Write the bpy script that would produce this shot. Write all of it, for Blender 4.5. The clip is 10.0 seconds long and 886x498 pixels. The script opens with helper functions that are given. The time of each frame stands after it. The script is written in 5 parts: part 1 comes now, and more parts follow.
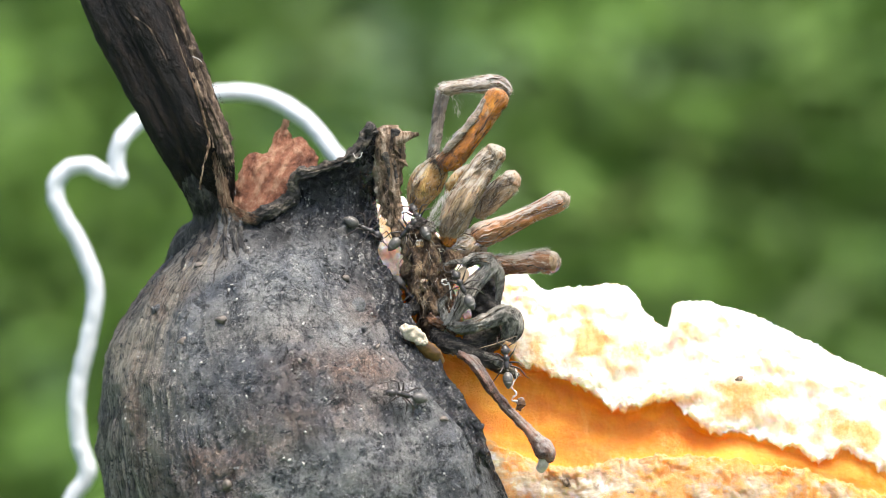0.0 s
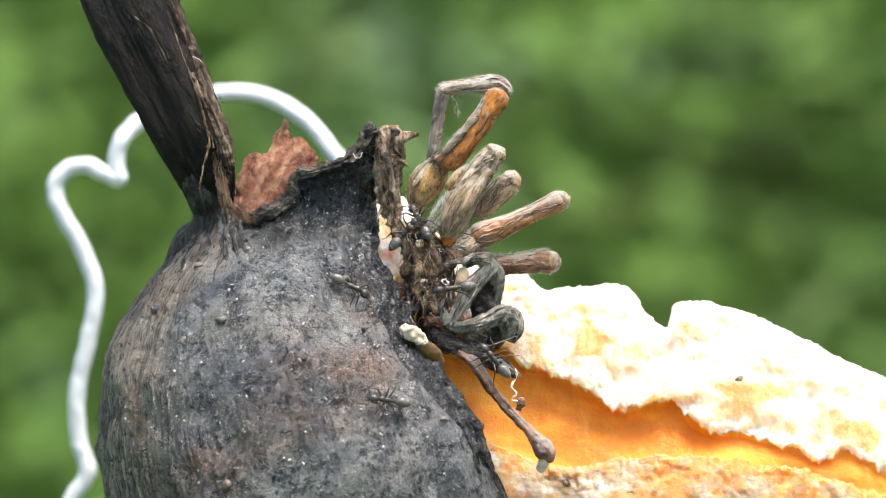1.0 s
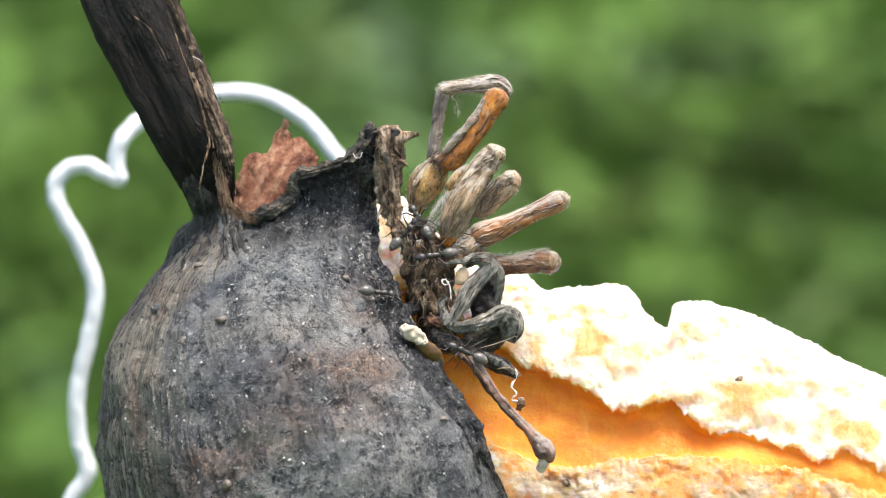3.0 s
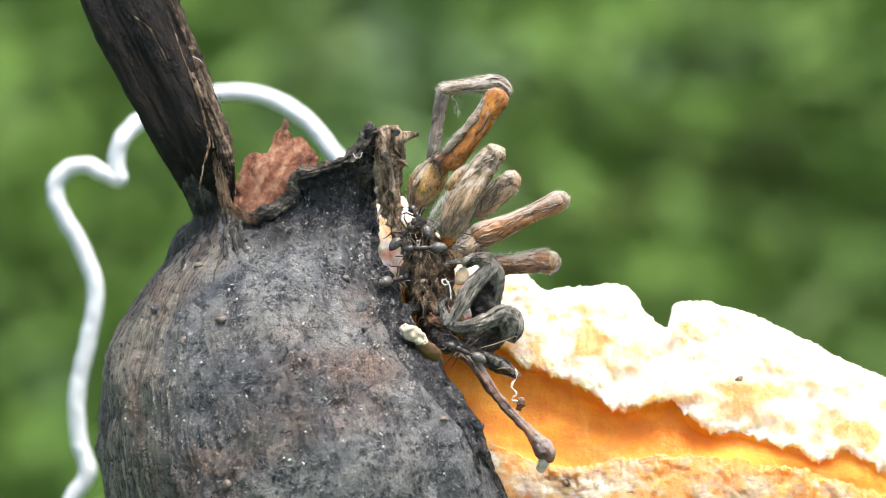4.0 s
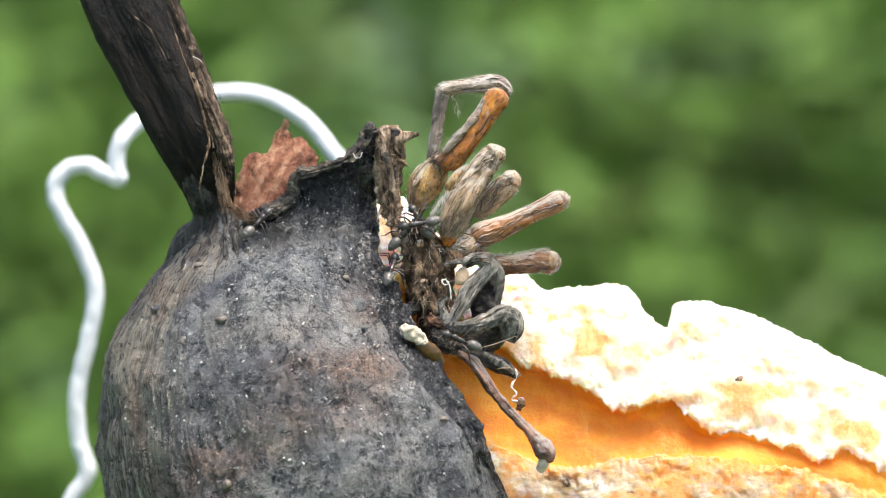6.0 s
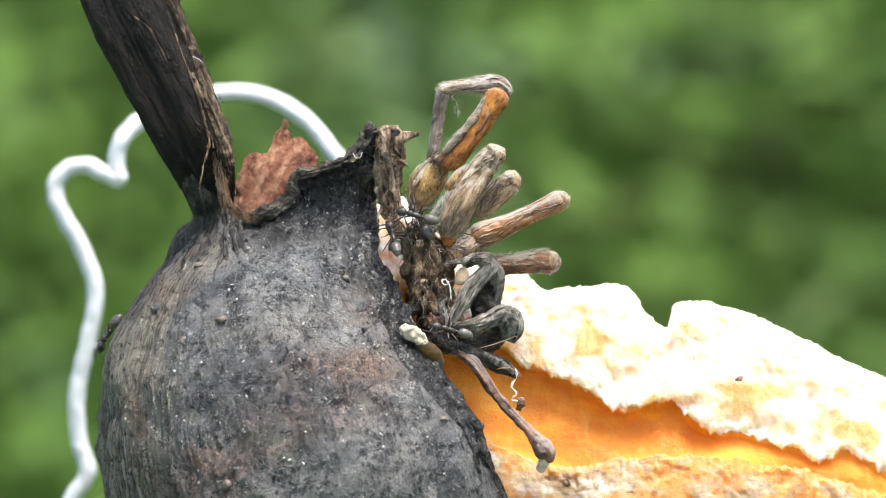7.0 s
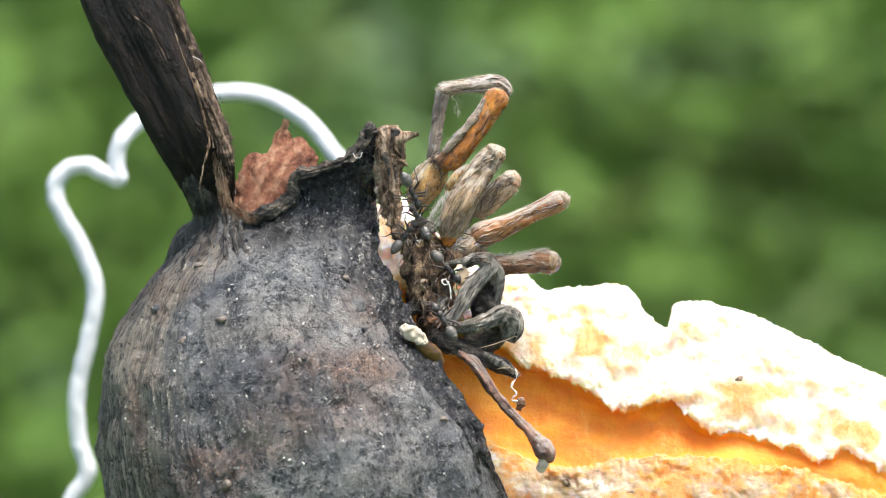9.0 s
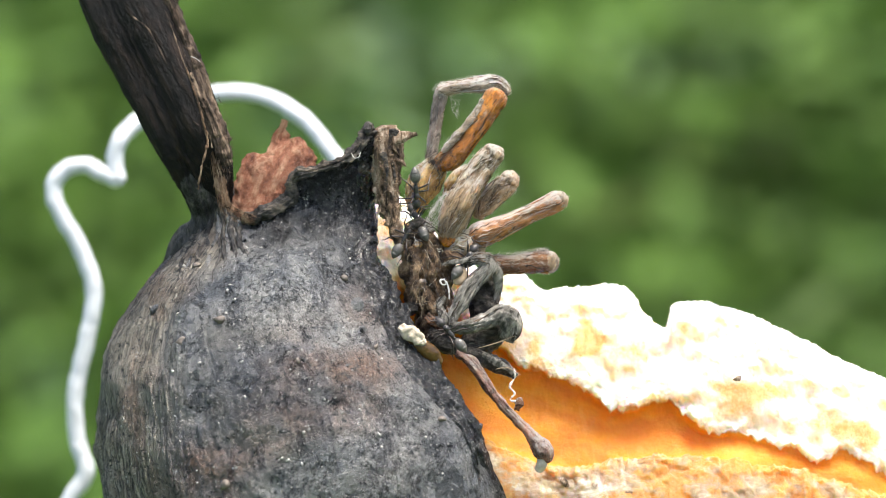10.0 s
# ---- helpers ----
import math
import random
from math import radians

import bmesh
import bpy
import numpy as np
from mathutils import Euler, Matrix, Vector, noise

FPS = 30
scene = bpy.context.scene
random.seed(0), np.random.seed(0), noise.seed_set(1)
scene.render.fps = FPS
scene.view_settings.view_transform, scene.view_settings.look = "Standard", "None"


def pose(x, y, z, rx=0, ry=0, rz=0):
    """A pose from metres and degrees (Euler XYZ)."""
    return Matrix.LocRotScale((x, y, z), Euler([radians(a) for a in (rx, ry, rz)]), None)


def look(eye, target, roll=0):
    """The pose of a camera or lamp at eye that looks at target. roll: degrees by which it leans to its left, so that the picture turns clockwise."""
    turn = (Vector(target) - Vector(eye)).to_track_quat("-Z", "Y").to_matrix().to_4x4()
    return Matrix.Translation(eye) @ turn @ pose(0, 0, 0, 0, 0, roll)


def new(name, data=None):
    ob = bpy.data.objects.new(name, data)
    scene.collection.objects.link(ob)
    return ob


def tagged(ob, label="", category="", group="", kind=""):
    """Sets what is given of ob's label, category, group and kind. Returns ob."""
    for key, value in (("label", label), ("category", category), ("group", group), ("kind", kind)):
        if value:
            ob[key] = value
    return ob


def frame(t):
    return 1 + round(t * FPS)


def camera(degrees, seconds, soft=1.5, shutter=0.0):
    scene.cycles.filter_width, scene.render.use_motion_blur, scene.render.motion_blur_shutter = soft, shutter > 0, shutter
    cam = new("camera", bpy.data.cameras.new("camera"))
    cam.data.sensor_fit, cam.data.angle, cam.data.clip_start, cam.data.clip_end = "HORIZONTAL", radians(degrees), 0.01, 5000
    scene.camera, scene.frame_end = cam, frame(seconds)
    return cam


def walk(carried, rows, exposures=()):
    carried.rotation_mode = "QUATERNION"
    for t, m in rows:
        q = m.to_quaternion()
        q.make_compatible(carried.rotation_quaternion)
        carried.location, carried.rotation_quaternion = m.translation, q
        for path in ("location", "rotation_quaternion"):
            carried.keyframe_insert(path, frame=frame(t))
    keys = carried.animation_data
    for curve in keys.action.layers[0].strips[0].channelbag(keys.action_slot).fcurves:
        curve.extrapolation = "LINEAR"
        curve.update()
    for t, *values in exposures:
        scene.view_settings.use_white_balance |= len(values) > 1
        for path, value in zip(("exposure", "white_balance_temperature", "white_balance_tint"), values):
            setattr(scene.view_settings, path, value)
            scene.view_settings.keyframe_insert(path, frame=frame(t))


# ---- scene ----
# Close view of a dead spider on a split, blackened fruit, with ants at work.
# The still life is built in its own frame in millimetres (x across, y away, z up), leaning 10 degrees.
MM = 0.001
LEAN = pose(0, 0, 0.0536, -10)
EYE = LEAN @ Vector((0, -0.373, 0))
cam = camera(12, 10.0, 0.55)
cam.data.dof.use_dof = True
cam.data.dof.focus_distance = 0.371
cam.data.dof.aperture_fstop = 27
REST = look(EYE, LEAN.translation)
walk(cam, [(0, REST), (9.6, REST), (9.8, REST), (10.0, REST @ pose(0, 0, 0, 0, -0.022))], exposures=[(0, 1.2), (10.0, 1.2)])

# ---- light: a bright hazy sky, the sun high and veiled ----
world = bpy.data.worlds.new("sky")
scene.world = world
world.use_nodes = True
wn = world.node_tree.nodes
sky = wn.new("ShaderNodeTexSky")
sky.sky_type, sky.sun_disc = "NISHITA", False
SUN_UP, SUN_TURN = 76, 112
sky.sun_elevation, sky.sun_rotation = radians(SUN_UP), radians(SUN_TURN)
sky.dust_density, sky.ozone_density = 4.0, 1.0
wn["Background"].inputs["Strength"].default_value = 0.17
world.node_tree.links.new(sky.outputs[0], wn["Background"].inputs["Color"])
sun = new("sun", bpy.data.lights.new("sun", "SUN"))
sun.data.energy, sun.data.angle, sun.data.color = 3.2, radians(26), (1.0, 0.95, 0.87)
ue, ut = radians(SUN_UP), radians(SUN_TURN)
sun.matrix_world = look(Vector((math.sin(ut) * math.cos(ue), math.cos(ut) * math.cos(ue), math.sin(ue))) * 3, (0, 0, 0))


# ---- materials ----
class Nodes:
    """A small builder for node materials; lengths are in millimetres."""

    def __init__(self, name):
        self.m = bpy.data.materials.new(name)
        self.m.use_nodes = True
        self.t = self.m.node_tree
        self.b = self.t.nodes["Principled BSDF"]
        self.co = self.t.nodes.new("ShaderNodeTexCoord").outputs["Object"]

    def put(self, sock, value):
        if hasattr(value, "is_linked"):
            self.t.links.new(value, sock)
        else:
            sock.default_value = value

    def space(self, stretch=(1, 1, 1), turn=(0, 0, 0)):
        n = self.t.nodes.new("ShaderNodeMapping")
        self.put(n.inputs["Vector"], self.co)
        n.vector_type = "TEXTURE"
        n.inputs["Scale"].default_value = [0.001 / s for s in stretch]
        n.inputs["Rotation"].default_value = [radians(a) for a in turn]
        return n.outputs[0]

    def noise(self, scale, detail=4, rough=0.55, stretch=(1, 1, 1), warp=0.0, turn=(0, 0, 0)):
        n = self.t.nodes.new("ShaderNodeTexNoise")
        self.put(n.inputs["Vector"], self.space(stretch, turn))
        n.inputs["Scale"].default_value, n.inputs["Detail"].default_value = scale, detail
        n.inputs["Roughness"].default_value, n.inputs["Distortion"].default_value = rough, warp
        return n.outputs["Fac"]

    def cells(self, scale, stretch=(1, 1, 1), feature="F1", out="Distance"):
        n = self.t.nodes.new("ShaderNodeTexVoronoi")
        n.feature = feature
        self.put(n.inputs["Vector"], self.space(stretch))
        n.inputs["Scale"].default_value = scale
        return n.outputs[out]

    def island(self):
        return self.t.nodes.new("ShaderNodeNewGeometry").outputs["Random Per Island"]

    def ramp(self, fac, *stops):
        n = self.t.nodes.new("ShaderNodeValToRGB")
        e = n.color_ramp.elements
        while len(e) < len(stops):
            e.new(0.5)
        for el, (p, c) in zip(e, stops):
            el.position = p
            el.color = (*c, 1) if isinstance(c, tuple) else (c, c, c, 1)
        self.put(n.inputs["Fac"], fac)
        return n.outputs["Color"]

    def mix(self, fac, a, b, mode="MIX"):
        n = self.t.nodes.new("ShaderNodeMix")
        n.data_type, n.blend_type = "RGBA", mode
        self.put(n.inputs[0], fac)
        for s, v in ((n.inputs[6], a), (n.inputs[7], b)):
            self.put(s, (*v, 1) if isinstance(v, tuple) else v)
        return n.outputs[2]

    def math(self, op, a, b=0.0):
        n = self.t.nodes.new("ShaderNodeMath")
        n.operation = op
        self.put(n.inputs[0], a)
        self.put(n.inputs[1], b)
        return n.outputs[0]

    def bump(self, height, depth, strength=1.0, after=None):
        n = self.t.nodes.new("ShaderNodeBump")
        n.inputs["Strength"].default_value, n.inputs["Distance"].default_value = strength, depth * MM
        self.put(n.inputs["Height"], height)
        if after:
            self.put(n.inputs["Normal"], after)
        return n.outputs[0]

    def done(self, color, rough=0.7, normal=None, **more):
        self.put(self.b.inputs["Base Color"], (*color, 1) if isinstance(color, tuple) else color)
        self.put(self.b.inputs["Roughness"], rough)
        if normal:
            self.put(self.b.inputs["Normal"], normal)
        for k, v in more.items():
            self.put(self.b.inputs[k.replace("_", " ")], v)
        return self.m


def peel_material():
    """Dull grey film over black-brown skin; meridian streaks where the skin has dried to fibres."""
    n = Nodes("blackened_peel")

    def field(name):
        at = n.t.nodes.new("ShaderNodeAttribute")
        at.attribute_name = name
        return at.outputs["Fac"]
    wet, side, rust, run, dusk, film = field("rot"), field("fibrous"), field("rust"), field("meridian"), field("dusk"), field("film")
    sep = n.t.nodes.new("ShaderNodeSeparateXYZ")
    n.put(sep.inputs[0], n.co)
    lay = n.t.nodes.new("ShaderNodeCombineXYZ")
    n.put(lay.inputs["X"], n.math("MULTIPLY", run, 0.017))
    n.put(lay.inputs["Z"], sep.outputs["Z"])

    def strands(scale, stretch, detail=6, rough=0.6, warp=0.3):
        keep, n.co = n.co, lay.outputs[0]
        out = n.noise(scale, detail, rough, stretch, warp)
        n.co = keep
        return out
    big = n.noise(0.085, 5, 0.60, warp=0.9)
    mid = n.noise(0.36, 7, 0.66, warp=0.7)
    fine = n.noise(1.7, 8, 0.74, warp=0.5)
    pores = n.noise(4.2, 5, 0.7)
    c = n.ramp(big, (0.36, (0.115, 0.130, 0.155)), (0.50, (0.235, 0.242, 0.255)), (0.62, (0.34, 0.318, 0.29)))
    c = n.mix(n.ramp(mid, (0.38, 0.65), (0.49, 0.0)), c, (0.055, 0.060, 0.068))
    c = n.mix(n.ramp(mid, (0.55, 0.0), (0.64, 0.55)), c, (0.36, 0.35, 0.325))
    c = n.mix(n.math("MULTIPLY", rust, n.ramp(fine, (0.40, 0.55), (0.54, 1.0))), c, n.ramp(mid, (0.38, (0.105, 0.058, 0.042)), (0.60, (0.38, 0.225, 0.150))))
    c = n.mix(n.math("MULTIPLY", dusk, n.ramp(fine, (0.42, 0.95), (0.62, 0.5))), c, (0.026, 0.032, 0.046))
    c = n.mix(n.math("MULTIPLY", film, n.ramp(fine, (0.40, 0.35), (0.56, 0.95))), c, n.ramp(mid, (0.40, (0.175, 0.185, 0.190)), (0.58, (0.42, 0.425, 0.41))))
    # fibres of the dried side
    thick, thin = strands(0.75, (1.5, 1, 0.09)), strands(2.0, (1.6, 1, 0.10), 7, 0.7, 0.5)
    f = n.ramp(thin, (0.36, (0.095, 0.083, 0.066)), (0.47, (0.32, 0.285, 0.225)), (0.62, (0.64, 0.56, 0.43)))
    f = n.mix(n.ramp(thick, (0.37, 0.75), (0.47, 0.0)), f, (0.045, 0.040, 0.035))
    f = n.mix(n.ramp(n.noise(0.16, 4, 0.6, warp=0.6), (0.50, 0.0), (0.62, 0.6)), f, (0.22, 0.135, 0.090))
    c = n.mix(n.math("MULTIPLY", side, n.ramp(fine, (0.30, 0.55), (0.55, 0.95))), c, f)
    w = n.ramp(thin, (0.40, 0.8), (0.47, 0.0))
    c = n.mix(n.math("MULTIPLY", w, n.ramp(n.noise(0.2, 3), (0.48, 0.05), (0.60, 0.8))), c, (0.022, 0.022, 0.024))
    # weathering: pitted dark grains, pale dust, hair cracks
    c = n.mix(n.ramp(fine, (0.39, 0.95), (0.455, 0.0)), c, (0.010, 0.016, 0.017))
    c = n.mix(n.ramp(pores, (0.35, 0.7), (0.42, 0.0)), c, (0.02, 0.019, 0.018))
    c = n.mix(n.math("MULTIPLY", n.ramp(fine, (0.575, 0.0), (0.64, 0.85)), n.ramp(big, (0.3, 0.4), (0.6, 1.0))), c, (0.50, 0.48, 0.44))
    vein = n.math("ABSOLUTE", n.math("SUBTRACT", n.noise(0.21, 6, 0.62, (1, 1, 0.7), 1.4), 0.5))
    vm = n.ramp(n.noise(0.13, 3), (0.47, 0.0), (0.55, 1.0))
    line = n.math("MULTIPLY", n.ramp(vein, (0.0, 1.0), (0.010, 0.0)), vm)
    c = n.mix(line, c, (0.006, 0.006, 0.006))
    crack = n.math("ABSOLUTE", n.math("SUBTRACT", n.noise(0.8, 5, 0.6, (1, 1, 0.55), 1.0), 0.5))
    cm = n.ramp(n.noise(0.19, 3, 0.5), (0.50, 0.0), (0.58, 1.0))
    nick = n.math("MULTIPLY", n.ramp(crack, (0.0, 0.95), (0.020, 0.0)), cm)
    c = n.mix(nick, c, (0.008, 0.007, 0.007))
    dot = n.cells(0.9)
    c = n.mix(n.math("MULTIPLY", n.ramp(dot, (0.08, 1.0), (0.13, 0.0)), n.ramp(n.noise(0.5, 2), (0.53, 0.0), (0.60, 1.0))), c, (0.62, 0.60, 0.55))
    grit = n.cells(2.3)
    c = n.mix(n.math("MULTIPLY", n.ramp(grit, (0.14, 0.9), (0.22, 0.0)), n.ramp(n.noise(0.7, 3), (0.52, 0.0), (0.60, 1.0))), c, (0.50, 0.48, 0.44))
    c = n.mix(n.math("MULTIPLY", wet, n.ramp(fine, (0.50, 0.93), (0.68, 0.45))), c, (0.013, 0.013, 0.014))
    h = n.bump(n.math("MULTIPLY", thick, side), 1.1, 1.0)
    h = n.bump(n.math("MULTIPLY", thin, n.math("ADD", n.math("MULTIPLY", side, 0.8), 0.2)), 0.9, 1.0, h)
    h = n.bump(mid, 2.6, 1.0, h)
    h = n.bump(fine, 1.6, 1.0, h)
    h = n.bump(pores, 0.35, 1.0, h)
    h = n.bump(n.math("MAXIMUM", line, nick), -0.35, 1.0, h)
    gloss = n.math("SUBTRACT", n.ramp(mid, (0.40, 0.22), (0.60, 0.42)), n.math("MULTIPLY", wet, 0.08))
    return n.done(c, n.math("ADD", gloss, n.math("MULTIPLY", side, 0.12)), h, Specular_IOR_Level=n.math("SUBTRACT", 0.42, n.math("MULTIPLY", wet, 0.1)), Coat_Weight=n.math("MULTIPLY", n.math("SUBTRACT", 1.0, side), 0.06), Coat_Roughness=0.15, Coat_Normal=h)


def edge_material():
    n = Nodes("wet_black_peel_edge")
    s = n.noise(1.3, 7, 0.7, (1.8, 1.8, 0.28), 0.5, turn=(0, 35, 0))
    c = n.ramp(s, (0.40, (0.008, 0.008, 0.009)), (0.56, (0.026, 0.026, 0.028)), (0.70, (0.13, 0.12, 0.10)))
    return n.done(c, n.ramp(n.noise(2.0, 4), (0.35, 0.10), (0.65, 0.34)), n.bump(n.noise(2.4, 5, 0.7), 0.5, 1.0, n.bump(s, 1.6)), Specular_IOR_Level=0.8)


def fibre_material(name, dark, mid, pale, stretch=(1.2, 1.2, 0.2), turn=(0, 0, 0), rough=0.75, depth=0.6, scale=1.1, gloss=0.3):
    n = Nodes(name)
    s = n.noise(scale, 7, 0.68, stretch, 0.3, turn)
    c = n.ramp(s, (0.36, dark), (0.50, mid), (0.66, pale))
    c = n.mix(n.ramp(n.noise(0.5, 4, 0.6), (0.5, 0.0), (0.7, 0.5)), c, dark)
    return n.done(c, rough, n.bump(n.noise(3.0, 6, 0.75), 0.25, 1.0, n.bump(s, depth)), Specular_IOR_Level=gloss)


def pulp_material():
    """Orange pulp under a cream crust; the crust's cover is a property of the mesh."""
    n = Nodes("fruit_pulp")
    at = n.t.nodes.new("ShaderNodeAttribute")
    at.attribute_name = "crust"
    bank = n.t.nodes.new("ShaderNodeAttribute")
    bank.attribute_name = "bank"
    cover, low = at.outputs["Fac"], bank.outputs["Fac"]
    soft = n.noise(0.22, 5, 0.60, (0.40, 1, 1.2), 0.5, (0, 14, 0))
    flesh = n.ramp(soft, (0.32, (0.64, 0.170, 0.005)), (0.50, (0.77, 0.305, 0.013)), (0.68, (0.84, 0.46, 0.06)))
    strand = n.noise(0.9, 6, 0.66, (1.5, 1, 0.22), 0.4, (0, -12, 0))
    flesh = n.mix(n.ramp(strand, (0.58, 0.0), (0.72, 0.2)), flesh, (0.84, 0.56, 0.20))
    grain = n.noise(1.4, 8, 0.72)
    flesh = n.mix(n.ramp(cover, (0.10, 0.0), (0.5, 0.55)), flesh, (0.80, 0.46, 0.15))
    patch = n.noise(0.25, 3, 0.50, warp=0.5)
    flesh = n.mix(n.math("MULTIPLY", low, 0.75), flesh, n.ramp(grain, (0.4, (0.30, 0.135, 0.03)), (0.62, (0.45, 0.255, 0.09))))
    cover = n.math("ADD", cover, n.math("MULTIPLY", low, n.math("MULTIPLY", n.math("SUBTRACT", n.noise(0.24, 6, 0.66, (0.8, 1, 1.6), 0.6), 0.5), 5.5)))
    gap = n.ramp(cover, (0.35, 2.6), (0.75, 4.4), (1.0, 3.2))
    lay = n.math("ADD", n.math("ADD", cover, n.math("MULTIPLY", n.math("SUBTRACT", patch, 0.42), gap)), n.math("MULTIPLY", n.math("SUBTRACT", grain, 0.5), 0.9))
    cream = n.ramp(n.noise(0.6, 5, 0.6), (0.32, (0.76, 0.57, 0.32)), (0.58, (0.82, 0.74, 0.60)))
    # whiter towards the crest: its overexposed brightness is put into the cream
    cream = n.mix(n.ramp(cover, (0.55, 0.0), (0.95, 1.0)), cream, (0.86, 0.79, 0.67))
    cream = n.mix(n.math("MULTIPLY", low, n.ramp(cover, (0.3, 0.95), (1.2, 0.5))), cream, (0.28, 0.20, 0.12))
    c = n.mix(n.ramp(lay, (0.10, 0.0), (0.62, 1.0)), flesh, cream)
    thin = n.ramp(n.math("ADD", at.outputs["Fac"], 1.0), (0.1, 0.0), (0.6, 1.0))
    c = n.mix(n.math("MULTIPLY", n.math("SUBTRACT", 1.0, low), thin), c, n.mix(n.ramp(lay, (0.10, 0.0), (0.62, 1.0)), n.ramp(grain, (0.35, (0.64, 0.34, 0.10)), (0.65, (0.74, 0.50, 0.22))), cream))
    fleck = n.math("MULTIPLY", n.ramp(n.noise(1.1, 5, 0.7), (0.66, 0.0), (0.74, 0.8)), n.ramp(cover, (0.15, 0.0), (0.4, 1.0), (0.8, 0.1)))
    c = n.mix(fleck, c, (0.26, 0.12, 0.04))
    h = n.bump(grain, 0.30, 0.8)
    h = n.bump(n.noise(5, 5, 0.65), 0.14, 0.8, h)
    return n.done(c, n.ramp(lay, (0.3, 0.30), (0.7, 0.85)), h, Subsurface_Weight=0.8, Subsurface_Radius=(1.0, 0.55, 0.2), Subsurface_Scale=0.005)


def leg_material(name, dust, flesh, dark, amount=0.5, turn=0.0):
    """Dried leg skin, faintly streaked along a leg that leans turn degrees from upright, with dust caught in its down."""
    n = Nodes(name)
    s = n.noise(0.8, 6, 0.64, (1.2, 1.2, 0.40), 0.8, (0, turn, 0))
    spot = n.noise(1.5, 7, 0.72, warp=0.4)
    c = n.ramp(s, (0.36, tuple(v * 0.22 for v in flesh)), (0.46, tuple(v * 0.75 for v in flesh)), (0.54, flesh), (0.66, tuple(min(0.85, v * 1.7) for v in flesh)))
    c = n.mix(n.ramp(spot, (0.38, 0.8), (0.44, 0.0)), c, dark)
    up = n.t.nodes.new("ShaderNodeSeparateXYZ")
    g = n.t.nodes.new("ShaderNodeNewGeometry")
    n.put(up.inputs[0], g.outputs["Normal"])
    strands = n.noise(3.2, 8, 0.76, (1.3, 1.3, 0.45), 0.9, (0, turn, 0))
    lay = n.math("ADD", n.math("ADD", n.math("MULTIPLY", up.outputs["Z"], 0.26), n.math("MULTIPLY", n.noise(0.55, 5, 0.62, (1.1, 1.1, 0.7), 0.8, (0, turn, 0)), 0.75)), n.math("MULTIPLY", strands, 0.45))
    c = n.mix(n.ramp(lay, (0.80 - 0.36 * amount, 0.0), (0.98 - 0.36 * amount, 0.85)), c, dust)
    c = n.mix(n.ramp(strands, (0.38, 0.7), (0.45, 0.0)), c, tuple(v * 1.3 for v in dark))
    return n.done(c, n.ramp(lay, (0.5, 0.22), (0.75, 0.6)), n.bump(strands, 0.55, 1.0, n.bump(s, 0.6)), Subsurface_Weight=0.25, Subsurface_Radius=(1.0, 0.5, 0.2), Subsurface_Scale=0.0008)


def plain(name, color, rough, spread=0.25, scale=2.0, **more):
    n = Nodes(name)
    dark = tuple(v * (1 - spread) for v in color)
    c = n.ramp(n.noise(scale, 5, 0.6), (0.3, dark), (0.7, color))
    return n.done(c, rough, n.bump(n.noise(scale * 3, 4), 0.06, 0.6), **more)


def leafage_material():
    n = Nodes("weed_leaves")
    shading = n.t.nodes.new("ShaderNodeAttribute")
    shading.attribute_name = "shading"
    dry = n.t.nodes.new("ShaderNodeAttribute")
    dry.attribute_name = "dry"
    # the mesh carries lit and shaded spots, painted into the leaf colour here
    r = n.math("ADD", n.math("ADD", n.math("MULTIPLY", n.island(), 0.16), shading.outputs["Fac"]), n.math("MULTIPLY", n.math("SUBTRACT", n.noise(0.011, 3, 0.5, (0.8, 1, 1.0)), 0.30), 0.75))
    # the palest stop is bluish: sky sheen painted on the leaves
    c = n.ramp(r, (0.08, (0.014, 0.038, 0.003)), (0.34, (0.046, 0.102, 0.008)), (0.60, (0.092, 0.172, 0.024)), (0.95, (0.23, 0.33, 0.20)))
    c = n.mix(dry.outputs["Fac"], c, (0.17, 0.135, 0.055))
    return n.done(c, 0.65, n.bump(n.noise(0.12, 3), 1.0, 0.4), Specular_IOR_Level=0.25)


def ground_material():
    n = Nodes("mossy_ground")
    c = n.ramp(n.noise(0.012, 6, 0.6), (0.3, (0.02, 0.05, 0.012)), (0.5, (0.05, 0.11, 0.025)), (0.72, (0.10, 0.11, 0.045)))
    return n.done(c, 0.9, n.bump(n.noise(0.1, 6), 6.0, 0.8))


PEEL, EDGE = peel_material(), edge_material()
STEM = fibre_material("dry_stem_skin", (0.002, 0.0015, 0.0015), (0.006, 0.004, 0.0035), (0.042, 0.025, 0.017), (1.2, 1.2, 0.3), (0, -26, 0), 0.5, depth=1.0, gloss=0.25)
BARK = fibre_material("fibrous_stem_side", (0.010, 0.007, 0.005), (0.095, 0.062, 0.042), (0.42, 0.30, 0.20), (1.3, 1.3, 0.25), (0, -20, 0), 0.7)
HUSK = fibre_material("torn_brown_husk", (0.02, 0.013, 0.009), (0.27, 0.18, 0.11), (0.72, 0.60, 0.46), (1.3, 1.3, 0.35), rough=0.8)
HUSK2 = fibre_material("torn_stem_skin", (0.02, 0.012, 0.008), (0.22, 0.13, 0.075), (0.55, 0.40, 0.26), (1.4, 1.4, 0.2), (0, -15, 0), rough=0.8)
FOOT = fibre_material("stem_foot_skin", (0.012, 0.011, 0.010), (0.065, 0.060, 0.056), (0.22, 0.20, 0.175), (1.5, 1.5, 0.16), (0, -8, 0), 0.55, 0.9)
